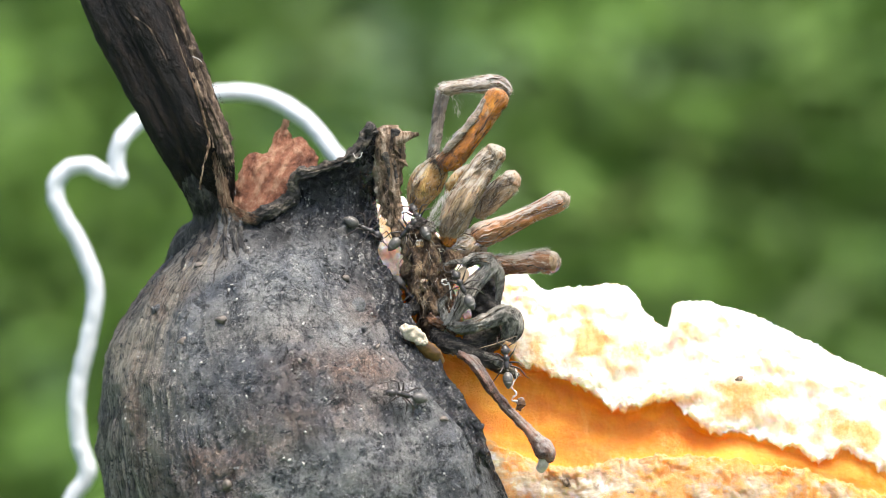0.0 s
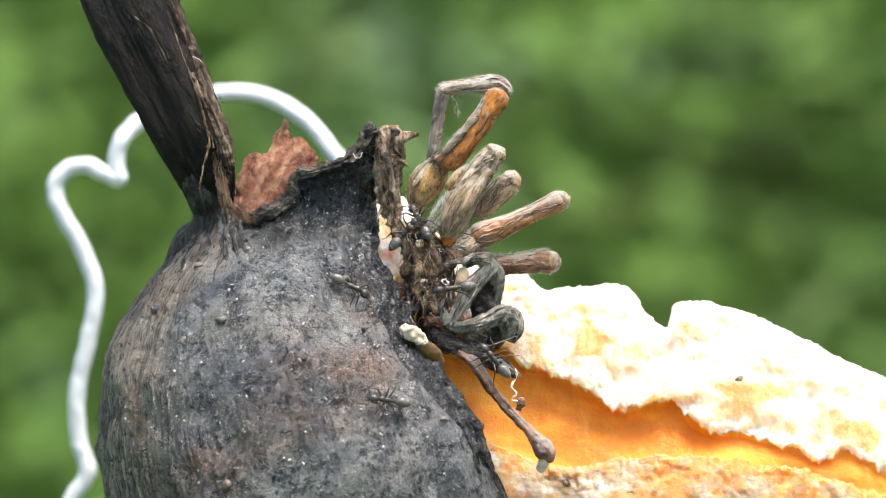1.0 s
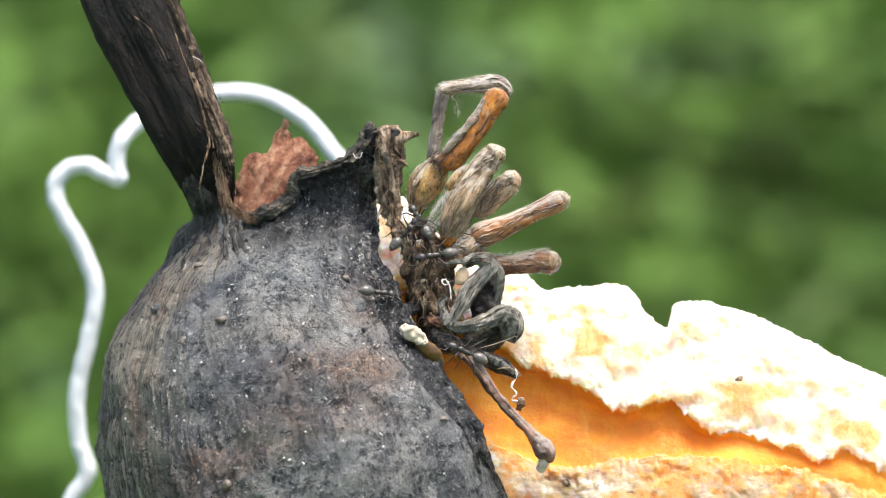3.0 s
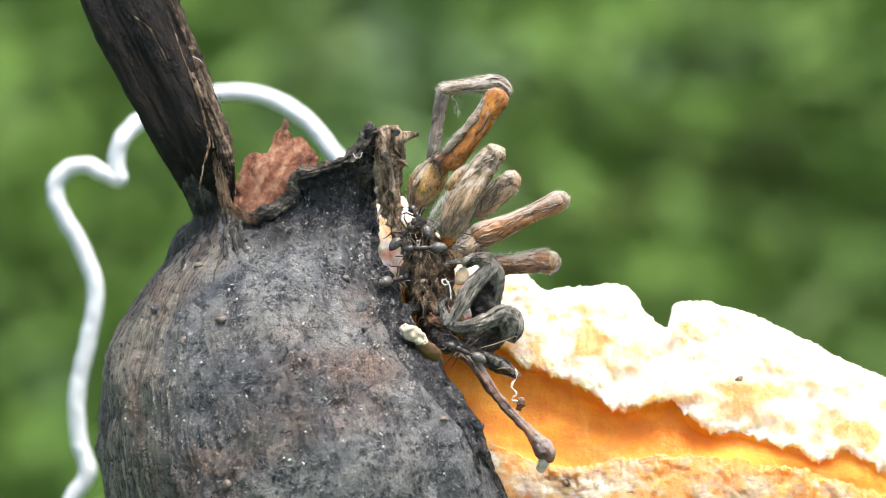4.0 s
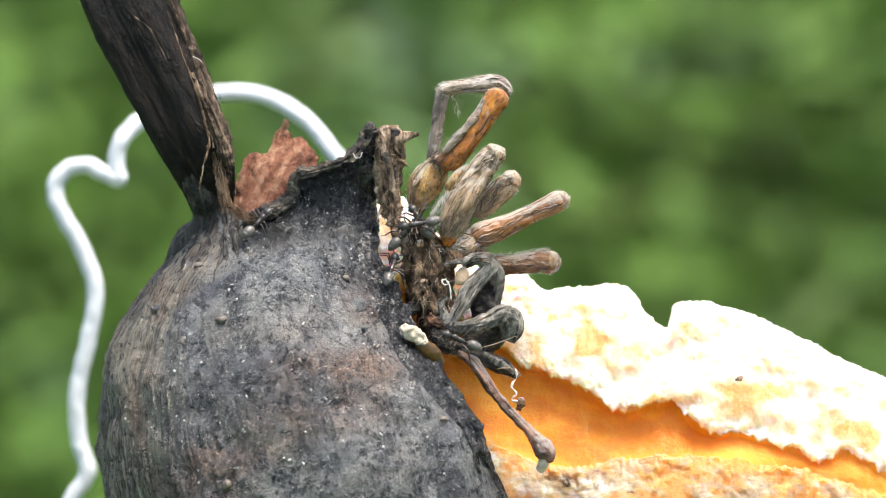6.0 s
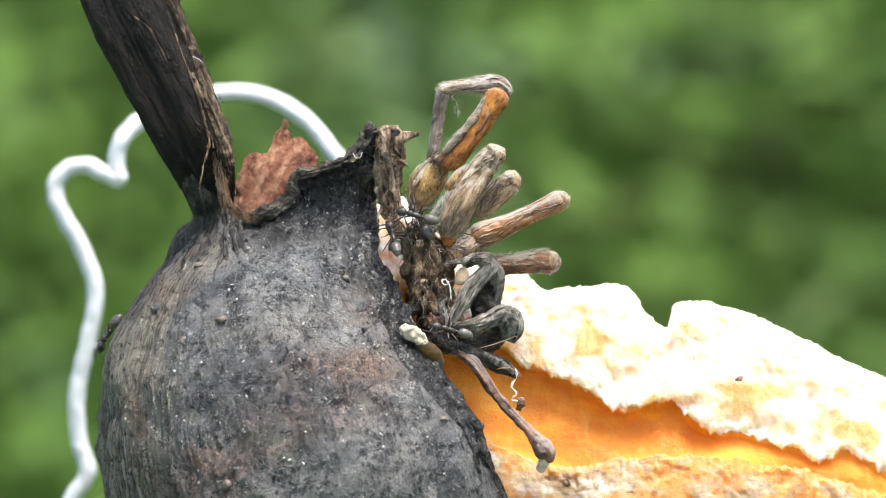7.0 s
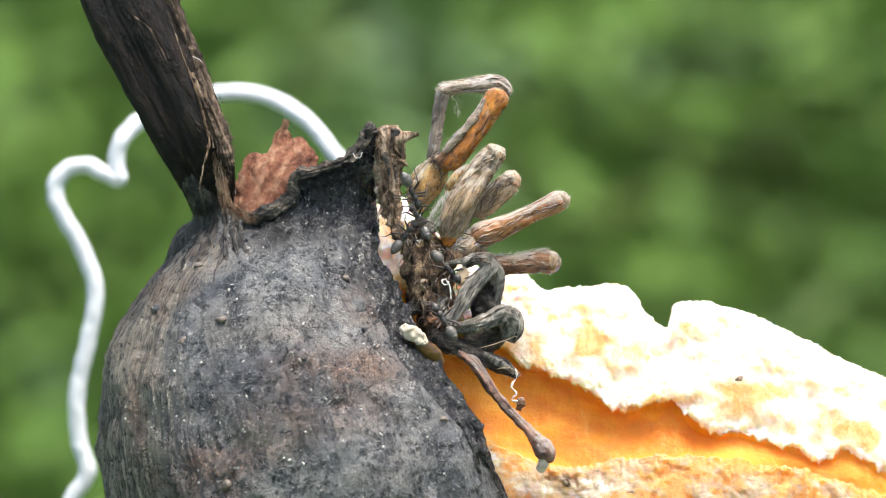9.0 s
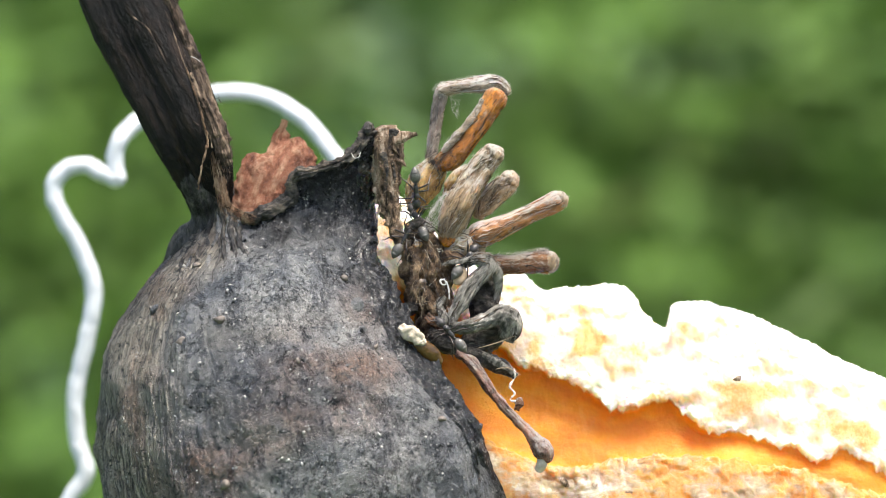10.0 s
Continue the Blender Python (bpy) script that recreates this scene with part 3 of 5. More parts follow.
def peel_skin(a, z):
    """A point of the peel at angle a (0 in front, positive towards +x) and height z, with its wrinkles."""
    c, rx, ry = along(BODY_ROWS, z)
    sa, ca = math.sin(a), math.cos(a)
    x, y = c + rx * sa, AXIS - ry * ca
    side = min(1.0, max(0.0, (-a - 0.05) / 0.6))
    neck = min(1.0, max(0.0, (z + 3) / 6.0))
    old = max(side, 0.75 * neck)
    q = a + 0.05 * noise.noise(Vector((a * 3, z * 0.25, 9.0)))
    far = min(1.0, max(0.0, (-a - 0.7) / 0.5))
    g = (0.05 + 0.16 * old + 0.10 * far) * noise.noise(Vector((q * 21, z * 0.06, 1.7))) + (0.03 + 0.20 * old + 0.08 * far) * noise.noise(Vector((q * 46, z * 0.12, 5.1))) + 0.11 * old * noise.noise(Vector((q * 75, z * 0.2, 3.3)))
    cut = abs(noise.noise(Vector((q * 15 + 40, z * 0.035, 2.2))))
    g *= 0.6
    g -= (0.04 + 0.12 * old) * max(0.0, 1 - cut * 8)
    cut = abs(noise.noise(Vector((q * 31 + 10, z * 0.06, 7.2))))
    g -= 0.07 * old * max(0.0, 1 - cut * 5)
    g += 0.42 * fnoise((x, y, z), 0.17, 2, 3.0) + 0.16 * fnoise((x, y, z), 0.42, 2, 13.0) + 0.15 * fnoise((x, y, z), 0.7, 3, 8.0) + 0.06 * fnoise((x, y, z), 2.4, 2, 6.0)
    n = Vector((sa / max(rx, 1), -ca / max(ry, 1), 0)).normalized()
    return x + n.x * g, y + n.y * g, z


def edge_angle(z):
    c, rx, ry = along(BODY_ROWS, z)
    x, = along(EDGE_ROWS, z)
    return math.asin(max(-1.0, min(0.97, (x - c) / max(rx, 0.1))))


def fruit():
    f = thing("fruit", (0, 8, -53), "blackened overripe fruit, split open to orange pulp, on the ground", "fruit")
    bottom = BODY_ROWS[-1][0]
    NU, NV, BACK = 480, 380, 60

    def angle(i, z):
        if i < BACK:
            return -3.3 + 1.65 * i / BACK
        return -1.65 + (edge_angle(z) + 1.65) * (i - BACK) / (NU - 1 - BACK)

    def place(i, j):
        z = 4.0
        w = j / (NV - 1)
        for _ in range(3):
            a = angle(i, z)
            c, rx, ry = along(BODY_ROWS, z)
            top = along(RIM_ROWS, c + rx * math.sin(a))[0] if a > -1.2 else RIM_ROWS[0][1]
            z = top + (bottom - top) * (0.6 * w + 0.4 * w ** 4)
        return peel_skin(angle(i, z), z)
    peel = part("peel", sheet(NU, NV, place), PEEL, f, "dull black wrinkled peel with grey film and pale specks")

    # the skin has rotted wet and black along the tear and round the collar
    rot, fibrous, meridian = [], [], []
    stains = {"rust": [], "dusk": [], "film": []}
    for v in peel.data.vertices:
        x, y, z = (v.co[k] / MM + BASES["fruit"][k] for k in range(3))
        near = min(along(EDGE_ROWS, z)[0] - x, (along(RIM_ROWS, x)[0] - z) * 0.45 + max(0.0, -14.5 - x) * 0.7) if y < AXIS else 9.0
        near += 1.1 * fnoise((x, y, z), 0.35, 3, 21.0)
        wide = 1.7 + 2.0 * min(1.0, max(0.0, (z + 9) / 5.0))
        rot.append(min(1.0, max(0.0, (wide - near) / (0.8 * wide))))
        c, rx, ry = along(BODY_ROWS, z)
        a = math.atan2((x - c) / rx, (AXIS - y) / ry)
        meridian.append(a)
        fibrous.append(min(1.0, max(0.0, (-0.48 - a + 0.22 * fnoise((x, y, z), 0.16, 3, 4.0) + 0.03 * max(0.0, z + 6)) / 0.35)))
        edge = 1 + 1.1 * fnoise((x, y, z), 0.32, 3, 31.0)
        for name, spots in STAINS.items():
            spot = sum(k * math.exp(-((x - cx) / wx) ** 2 - ((z - cz) / wz) ** 2) for cx, cz, wx, wz, k in spots)
            stains[name].append(min(1.0, max(0.0, spot * edge)))
    for name, values in (("rot", rot), ("fibrous", fibrous), ("meridian", meridian), *stains.items()):
        peel.data.attributes.new(name, "FLOAT", "POINT").data.foreach_set("value", values)

    # the torn edge rolls inwards
    def edge_strip(z0, z1, rows):
        def roll(i, j):
            z = z0 + (z1 - z0) * j / (rows - 1)
            a = edge_angle(z)
            w = i / 23
            p = Vector(peel_skin(a - (0.07 + 0.20 * min(1.0, max(0.0, (z + 18) / 8))) * (1 - 2 * w) if w < 0.5 else a, z))
            wob = fnoise((p.x, p.y, z), 0.8, 3, 2.0)
            wild = min(1.0, max(0.0, (z + 18) / 6))
            swell = math.sin(min(1.0, w * 1.3) * math.pi) * (0.4 + 0.3 * wob + 0.4 * fnoise((p.x + w * 3, p.y, z * 0.5), 1.3, 3, 7.0)) * wild
            swell += 0.05 * wild - 0.03 * (1 - wild) * (w < 0.4)
            tuck = max(0.0, w - 0.5) * 4.0
            return p.x + swell * 0.35 - tuck * 0.25 * math.sin(a) + 0.08 * wild * fnoise((p.x, w * 3, z), 1.6, 2, 4.0), p.y - swell * 0.7 + tuck * 0.9, z
        return sheet(24, rows, roll)
    part("peel_edge", edge_strip(9.2, -17.0, 300), EDGE, f, "wet black torn edge of the peel")
    part("lower_edge", edge_strip(-17.0, bottom * 0.9, 120), EDGE, f)

    for z0, z1, r in ((-1.5, -5.2, 0.42), (-4.6, -9.6, 0.55), (-9.0, -14.5, 0.6), (-14.0, -18.5, 0.5)):
        ridge = []
        for k in range(6):
            z = z0 + (z1 - z0) * k / 5
            a = edge_angle(z) - 0.045 - 0.02 * math.sin(k * 2.4 + z0)
            ridge.append((*peel_skin(a, z), r * (0.35 if k in (0, 5) else 1.0 + 0.25 * math.sin(k * 1.9))))
        part("wet_ridge", tube(ridge, 14, 22, 0.34, 1.5, 0.7, z0, 0.3, comb=3.0), EDGE, f, "lumpy wet black ridge along the tear")

    # glossy strands lie side by side along the tear
    rnd = random.Random(44)
    for k in range(16):
        z0 = rnd.uniform(-14.5, -4.0)
        z1 = z0 - rnd.uniform(3.0, 6.0)
        off, q = 0.02 + 0.012 * (k % 8), []
        for m in range(8):
            z = z0 + (z1 - z0) * m / 7
            a = edge_angle(z) - off - 0.012 * math.sin(m * 1.3 + k)
            x, y, z = peel_skin(a, z)
            q.append((x, y - 0.12, z, 0.04 if m in (0, 7) else rnd.uniform(0.13, 0.26)))
        part("wet_strand", tube(q, 7, 12, 0.10, 2.2, 0.8, k * 5.0, 0.06), EDGE, f, "glossy black strand along the tear")

    # curled rim at the neck
    rim = []
    for x, z in RIM_ROWS[3:]:
        rim.append((x, peel_y(x, z - 0.4) - 0.3, z - 0.1, RIM_WIDTH[len(rim)]))
    s = Shape().add(*tube(rim, 26, 36, 0.36, 1.3, 0.75, 1.0, 0.45, comb=3.4))
    part("curled_rim", s, LIP, f, "grey-brown curled rim of torn peel")
    part("rim_knob", blob(-6.53, 1.5, 10.64, 0.46, 0.5, 0.5, 0.25, 1.6, 2.0), LIP, f)

    stem = part("stem", tube([(-19.77, 9, -0.46, 2.2), (-20.09, 7.4, 1.58, 2.0), (-20.59, 5.4, 3.6, 1.95), (-21.26, 2.8, 6.5, 2.7), (-22.28, 1.4, 9.59, 3.25), (-23.56, 1, 12.58, 3.6), (-25.67, 1, 17.1, 3.95),
                              (-28.08, 1, 22.11, 4.0), (-31.87, 2, 29.71, 3.6), (-33.97, 3, 33.82, 2.4)], 26, 110, 0.10, 1.4, 0.62, 3.0, 0.22, comb=4.5, dent=(5.2, 0.75, 0.42)), STEM, f, "dark dry stem with torn fibres")
    crest = [(-22.46, -2.3, 15.95, 0.10), (-21.57, -2.2, 13.47, 0.14), (-20.99, -1.9, 11.24, 0.12), (-20.62, -1.5, 9.26, 0.16), (-21.11, -1.5, 7.42, 0.14), (-21.45, -0.9, 5.29, 0.12)]
    part("fibre", tube([(*q[:3], q[3] * 0.7) for q in crest], 12, 6, 0.16, 2.4), HUSK2, stem, "pale torn fibre")
    for pts in ([(-24.3, -1.6, 20.96), (-23.38, -1.9, 18.46), (-22.58, -1.9, 16.07)], [(-27.21, -1.2, 20.48), (-26.0, -1.5, 19.57), (-25.09, -1.6, 18.07), (-24.08, -1.9, 16.07)], [(-21.84, -1.8, 11.25), (-20.52, -1.5, 10.11), (-20.23, -1.2, 8.92)]):
        part("fibre", tube([(*p, 0.05) for p in pts], 10, 6, 0.10, 2.4), BARK, stem)
    part("torn_skin", tube([(-25.4, 0, 25.05, 0.7), (-23.9, 0, 21.05, 0.75), (-22.3, 0, 17.05, 0.8), (-21.1, 0, 13.55, 0.85), (-19.9, 0, 10.55, 0.8), (-19.2, 0, 8.3, 0.6), (-18.95, 0, 7.3, 0.1)], 26, 34, 0.22, 1.8, 0.9, 6.0, 0.35, comb=3.5), BARK, stem, "fibrous brown side of the stem")
    ragged = Shape()
    rnd = random.Random(12)
    side = [(-24.69, -0.2, 23.54, 0.75), (-21.94, -0.2, 16.54, 0.85), (-20.69, -0.2, 13.54, 0.9), (-19.29, -0.2, 9.79, 0.8), (-19.1, 0, 6.15, 0.3)]
    hs = hairs(side, 260, 0.4, 0.025, rnd, 0.9)
    ragged.add(hs.v, hs.f)
    part("torn_fibre", hairs([(-20.12, 0.3, 8.56, 0.4), (-19.56, 0.2, 5.55, 0.45), (-18.9, 0, 3.55, 0.5), (-16.87, -0.6, 2.65, 0.3)], 520, 0.7, 0.026, rnd, 6.0), HUSK2, stem, "tan torn fibres", kind="stuff")
    part("fibres", ragged, BARK, stem, kind="stuff")
    part("stem_foot", tube([(-22.56, 2.6, 9.01, 1.2), (-21.77, 2.9, 6.8, 1.9), (-21.16, 3.8, 5.0, 1.75), (-20.72, 4.9, 3.5, 1.65), (-20.55, 5.6, 1.98, 2.5), (-20.68, 7.0, 0.05, 3.9), (-20.69, 9.0, -2.0, 4.6)], 26, 90, 0.14, 1.2, 0.72, 5.0, 0.26, comb=5.0), FOOT, f, "wrinkled grey foot of the stem")
    part("torn_base", tube([(-20.43, 0.6, 10.07, 0.06), (-19.93, 0.5, 7.81, 0.22), (-19.57, 0.4, 6.06, 0.26), (-19.32, 0.3, 4.55, 0.31), (-19.15, 0.3, 3.7, 0.08)], 18, 34, 0.36, 1.2, 0.6, 9.0, 0.5, comb=5.0), HUSK2, f, "torn brown skin where the stem joins")

    flap = [(-15.48, 4.5, 2.33, 2.6), (-15.6, 4.8, 4.61, 3.0), (-14.69, 5.0, 6.38, 3.4), (-13.99, 5.2, 7.91, 2.8), (-14.1, 5.4, 8.98, 2.1), (-14.41, 5.5, 9.89, 0.75), (-13.99, 5.2, 11.56, 0.10)]
    part("inner_flap", tube(flap, 16, 90, 0.42, 1.3, 0.22, 4.0, 0.3, comb=5.0), FLAP, f, "torn flap of red-brown inner skin")

    husk = [(-5.24, 3.2, 10.74, 1.0), (-4.84, 3.0, 9.02, 1.4), (-4.84, 2.8, 7.1, 1.3), (-4.83, 2.6, 4.83, 1.0), (-4.22, 2.2, 2.31, 0.6), (-3.42, 1.8, 0.55, 0.42), (-2.81, 1.6, -1.05, 0.2)]
    torn = part("torn_strip", tube(husk, 18, 44, 0.40, 1.8, 0.5, 7.0, 0.4, comb=4.0), HUSK, f, "fibrous brown strip of torn husk")
    rnd = random.Random(2)
    for mat in (HUSK, HUSK, LIP, HUSK, HUSK, HUSK, LIP, HUSK, HUSK, HUSK, HUSK):
        x, z = -4.8 + rnd.uniform(-0.8, 0.9), rnd.uniform(8.5, 10.6)
        n = rnd.uniform(2.0, 5.5)
        q = [(x + rnd.uniform(-0.3, 0.3), 2.1 + rnd.uniform(-0.3, 0.3), z - n * k / 3 + rnd.uniform(-0.2, 0.2), rnd.uniform(0.16, 0.42) * (1 - 0.25 * k)) for k in range(4)]
        part("husk_fibre", tube(q, 8, 14, 0.16, 2.2, 0.6, x * 3, 0.12, comb=2.0), mat, torn)
    s = Shape()
    for x, z, a, b, r in ((-4.6, 10.2, 2.5, -0.1, 0.36), (-4.9, 9.2, 1.6, 0.9, 0.22), (-5.0, 6.0, 0.8, -1.3, 0.18), (-5.2, 3.9, -0.7, -1.5, 0.16), (-4.6, 4.2, 0.5, -1.6, 0.2), (-4.0, 8.0, 0.9, -0.7, 0.15)):
        s.add(*tube([(x, 2.4, z, r), (x + a * 0.6, 2.1, z + b * 0.45, r * 0.9), (x + a, 2.0, z + b, 0.02)], 6, 6, 0.1, 2.0))
    for _ in range(260):
        x, z = -4.8 + rnd.uniform(-0.9, 0.9), rnd.uniform(2.5, 10.6)
        p = Vector((x, 2.0 + rnd.uniform(-0.4, 0.3), z))
        w = Vector((rnd.uniform(-1, 1), rnd.uniform(-0.9, 0.2), rnd.uniform(-1.4, 0.6))) * rnd.uniform(0.3, 0.8)
        bristle(s, p, p + w * 0.5 + Vector((0.08, 0, 0.05)), p + w, 0.03)
    part("splinter", s, HUSK, torn, kind="stuff")
    part("shard", tube([(-4.73, 2.2, 9.61, 0.5), (-3.62, 2.0, 9.8, 0.42), (-2.81, 1.9, 10.1, 0.3), (-2.16, 1.8, 10.3, 0.06)], 8, 14, 0.14, 2.2, 0.6, 3.0), HUSK, torn, "pale pointed shard of husk")

    # folds that fan out from the stem over the neck
    rnd = random.Random(77)
    for k in range(13):
        x0, z0 = FOLD_TOP[0] + FOLD_TOP[2] * k / 12, FOLD_TOP[1] - 1.5 * k / 12
        x1, z1 = FOLD_END[0] + FOLD_END[2] * k / 12, FOLD_END[1] - 1.2 * math.sin(k * 0.9)
        q = []
        for m in range(6):
            t = m / 5
            x, z = x0 + (x1 - x0) * t ** 1.3 + rnd.uniform(-0.3, 0.3), z0 + (z1 - z0) * t
            q.append((x, peel_y(x, z) + 0.12, z, (0.26 - 0.2 * t) * rnd.uniform(0.5, 1.3)))
        part("fold", tube(q, 10, 14, 0.16, 1.4, 0.9, k * 3.0, 0.12), FOOT if k % 3 else PEEL, peel)
    # warts and flakes
    for px, py, a, b in WARTS:
        x, z = px, py
        part("wart", blob(x, peel_y(x, z) + 0.1, z, a, 0.35, b, 0.2, 1.6, x, 18, 12, x * 9), PEEL if a > 0.5 else WARTSKIN, peel)
    for x, z, r in PITS:
        y = peel_y(x, z)
        part("pit", blob(x, y + 0.02, z, r, 0.16, r * 1.4, 0.12, 2.0, x, 14, 10, x * 30), EDGE, peel)
        part("pit_lip", tube([(x + r * 1.25 * math.cos(a), peel_y(x + r * 1.25 * math.cos(a), z + r * 1.7 * math.sin(a)) + 0.05, z + r * 1.7 * math.sin(a), 0.13) for a in (0.3, 1.2, 2.2, 3.2, 4.1)], 8, 10, 0.12, 2.0), PEEL, peel)
    pulp(f)
    return f


FOLD_TOP, FOLD_END = (-21.7, 4.0, 3.63), (-26.05, -2.98, 10.52)
# places of warts and flakes on the peel: x, height, half width, half height
WARTS = ((-22.67, -8.1, 0.5, 0.45), (-16.58, -12.17, 0.55, 0.4), (-8.56, -2.54, 0.3, 0.35), (-25.42, -5.34, 0.6, 0.3), (-19.32, -6.16, 0.5, 0.35), (-9.31, -6.85, 0.6, 0.3), (-7.53, -5.16, 1.0, 0.7), (-5.72, -8.58, 0.4, 0.2), (0.05, -14.82, 0.45, 0.25), (-18.66, -20.37, 0.45, 0.5), (-12.44, -9.74, 0.4, 0.3), (-21.57, -1.45, 0.5, 0.3))


# rusty, dark and filmy stains of the peel: x, height, widths, strength
STAINS = {"rust": ((-20.2, -19.96, 3.66, 2.68, 1.1), (-8.98, -14.1, 7.32, 2.44, 0.8), (-11.91, -9.71, 3.66, 2.2, 0.7), (-7.52, -4.83, 2.93, 1.95, 0.75), (-4.1, -19.47, 3.9, 2.44, 0.6), (-14.35, -17.52, 2.93, 1.95, 0.5), (-6.54, -9.71, 4.39, 2.2, 0.6), (-27.77, -16.54, 1.71, 4.39, 0.5)),
          "dusk": ((-18.01, -10.69, 2.68, 4.39, 0.9), (-17.76, -5.81, 1.95, 1.95, 0.4), (-10.93, 2.98, 6.34, 2.93, 0.8), (-7.03, -1.9, 1.95, 2.93, 0.7), (-12.88, -20.45, 5.37, 2.2, 0.5), (-0.2, -20.45, 2.93, 2.93, 0.5), (-23.62, -16.54, 2.44, 2.44, 0.4)),
          "film": ((-14.35, -1.9, 3.9, 2.93, 1.0), (-9.96, -4.83, 2.44, 1.71, 0.8), (-16.79, -5.81, 2.44, 1.46, 0.6), (-8.98, -7.76, 2.93, 1.46, 0.9), (-10.93, -12.64, 3.9, 1.46, 0.4), (-7.03, -18.01, 6.34, 2.44, 1.0), (-2.64, -13.62, 2.93, 2.44, 0.8), (-22.16, -7.76, 1.95, 2.93, 0.3), (-10.93, -20.94, 5.86, 1.95, 0.8), (-2.15, -20.45, 2.93, 1.95, 0.7))}
PITS = ((-5.63, -1.86, 0.22), (-6.78, -3.54, 0.16), (-7.79, -1.45, 0.13), (-4.69, -4.94, 0.15), (-7.01, -7.11, 0.18), (-6.35, -8.82, 0.12), (-9.78, -7.82, 0.12), (-8.14, -10.25, 0.1))


def debris():
    """Pale grains and flakes strewn over the peel."""
    rnd = random.Random(31)
    s = Shape()
    for _ in range(1000):
        z = rnd.uniform(-23, 6)
        c, rx, ry = along(BODY_ROWS, z)
        x = c + rx * rnd.uniform(-0.85, 0.85)
        if x > along(EDGE_ROWS, z)[0] - 0.5 or z > along(RIM_ROWS, x)[0] - 1.5:
            continue
        k = rnd.random()
        q = 0.020 + 0.09 * k ** 10 + 0.03 * k
        px, py, pz = peel_skin(math.asin((x - c) / rx), z)
        s.add(*blob(px, py, pz, q * rnd.uniform(0.8, 2.2), q * 0.8, q, q * 0.5, 3.0 / q, x, 6, 4, rnd.uniform(0, 180)))
    lone("debris", s, GRIT, (0, 0, -10), "pale grains and flakes of dirt on the black peel", "dirt", kind="stuff")


# x, height of the crest, of the crust's lower edge and of the near bank
PULP_ROWS = [(-8.35, 5.94, -1.47, -9.99), (-4.28, 4.92, -3.24, -12.5), (-1.22, 2.1, -5.27, -14.51), (1.83, -0.72, -6.53, -16.27), (4.89, -2.41, -8.31, -17.52), (7.44, -2.36, -10.59, -18.63), (9.07, -3.79, -10.84, -19.28), (10.24, -3.64, -11.2, -19.53), (13.04, -3.43, -12.61, -19.33), (15.33, -3.28, -14.23, -18.78), (17.22, -4.05, -14.23, -18.63), (18.13, -5.58, -13.88, -18.53), (19.76, -7.02, -13.53, -18.43), (20.53, -6.92, -13.42, -18.43), (20.83, -5.17, -13.53, -18.43), (23.23, -4.82, -15.91, -18.53), (26.79, -5.58, -16.41, -18.93), (31.38, -7.63, -17.78, -19.63), (33.92, -8.76, -18.79, -20.29), (36.47, -10.2, -17.93, -21.14), (39.94, -11.63, -20.11, -22.14), (46.66, -14.81, -22.74, -24.55), (54.3, -19.93, -26.29, -28.07), (59.39, -25.05, -28.82, -29.58)]


# patches where the crust is thin: x, height, widths, how bare
BARE = ((13.0, -8.33, 1.52, 1.83, 1.5), (16.81, -9.19, 1.73, 1.63, 1.4), (21.89, -7.06, 1.22, 0.91, 1.3), (27.74, -12.65, 4.32, 1.52, 1.3), (21.13, -12.65, 1.22, 1.22, 0.7), (34.85, -15.7, 3.3, 1.63, 1.4), (8.43, -8.59, 1.52, 2.03, 0.9), (25.7, -14.68, 2.54, 0.81, 0.7), (5.89, -8.08, 1.02, 2.54, 1.0), (38.4, -16.71, 2.03, 1.52, 1.1), (-5.28, 1.83, 1.27, 1.52, 1.6), (-3.51, -4.27, 1.12, 2.29, 1.5), (-4.27, 1.07, 0.81, 1.02, 1.2))


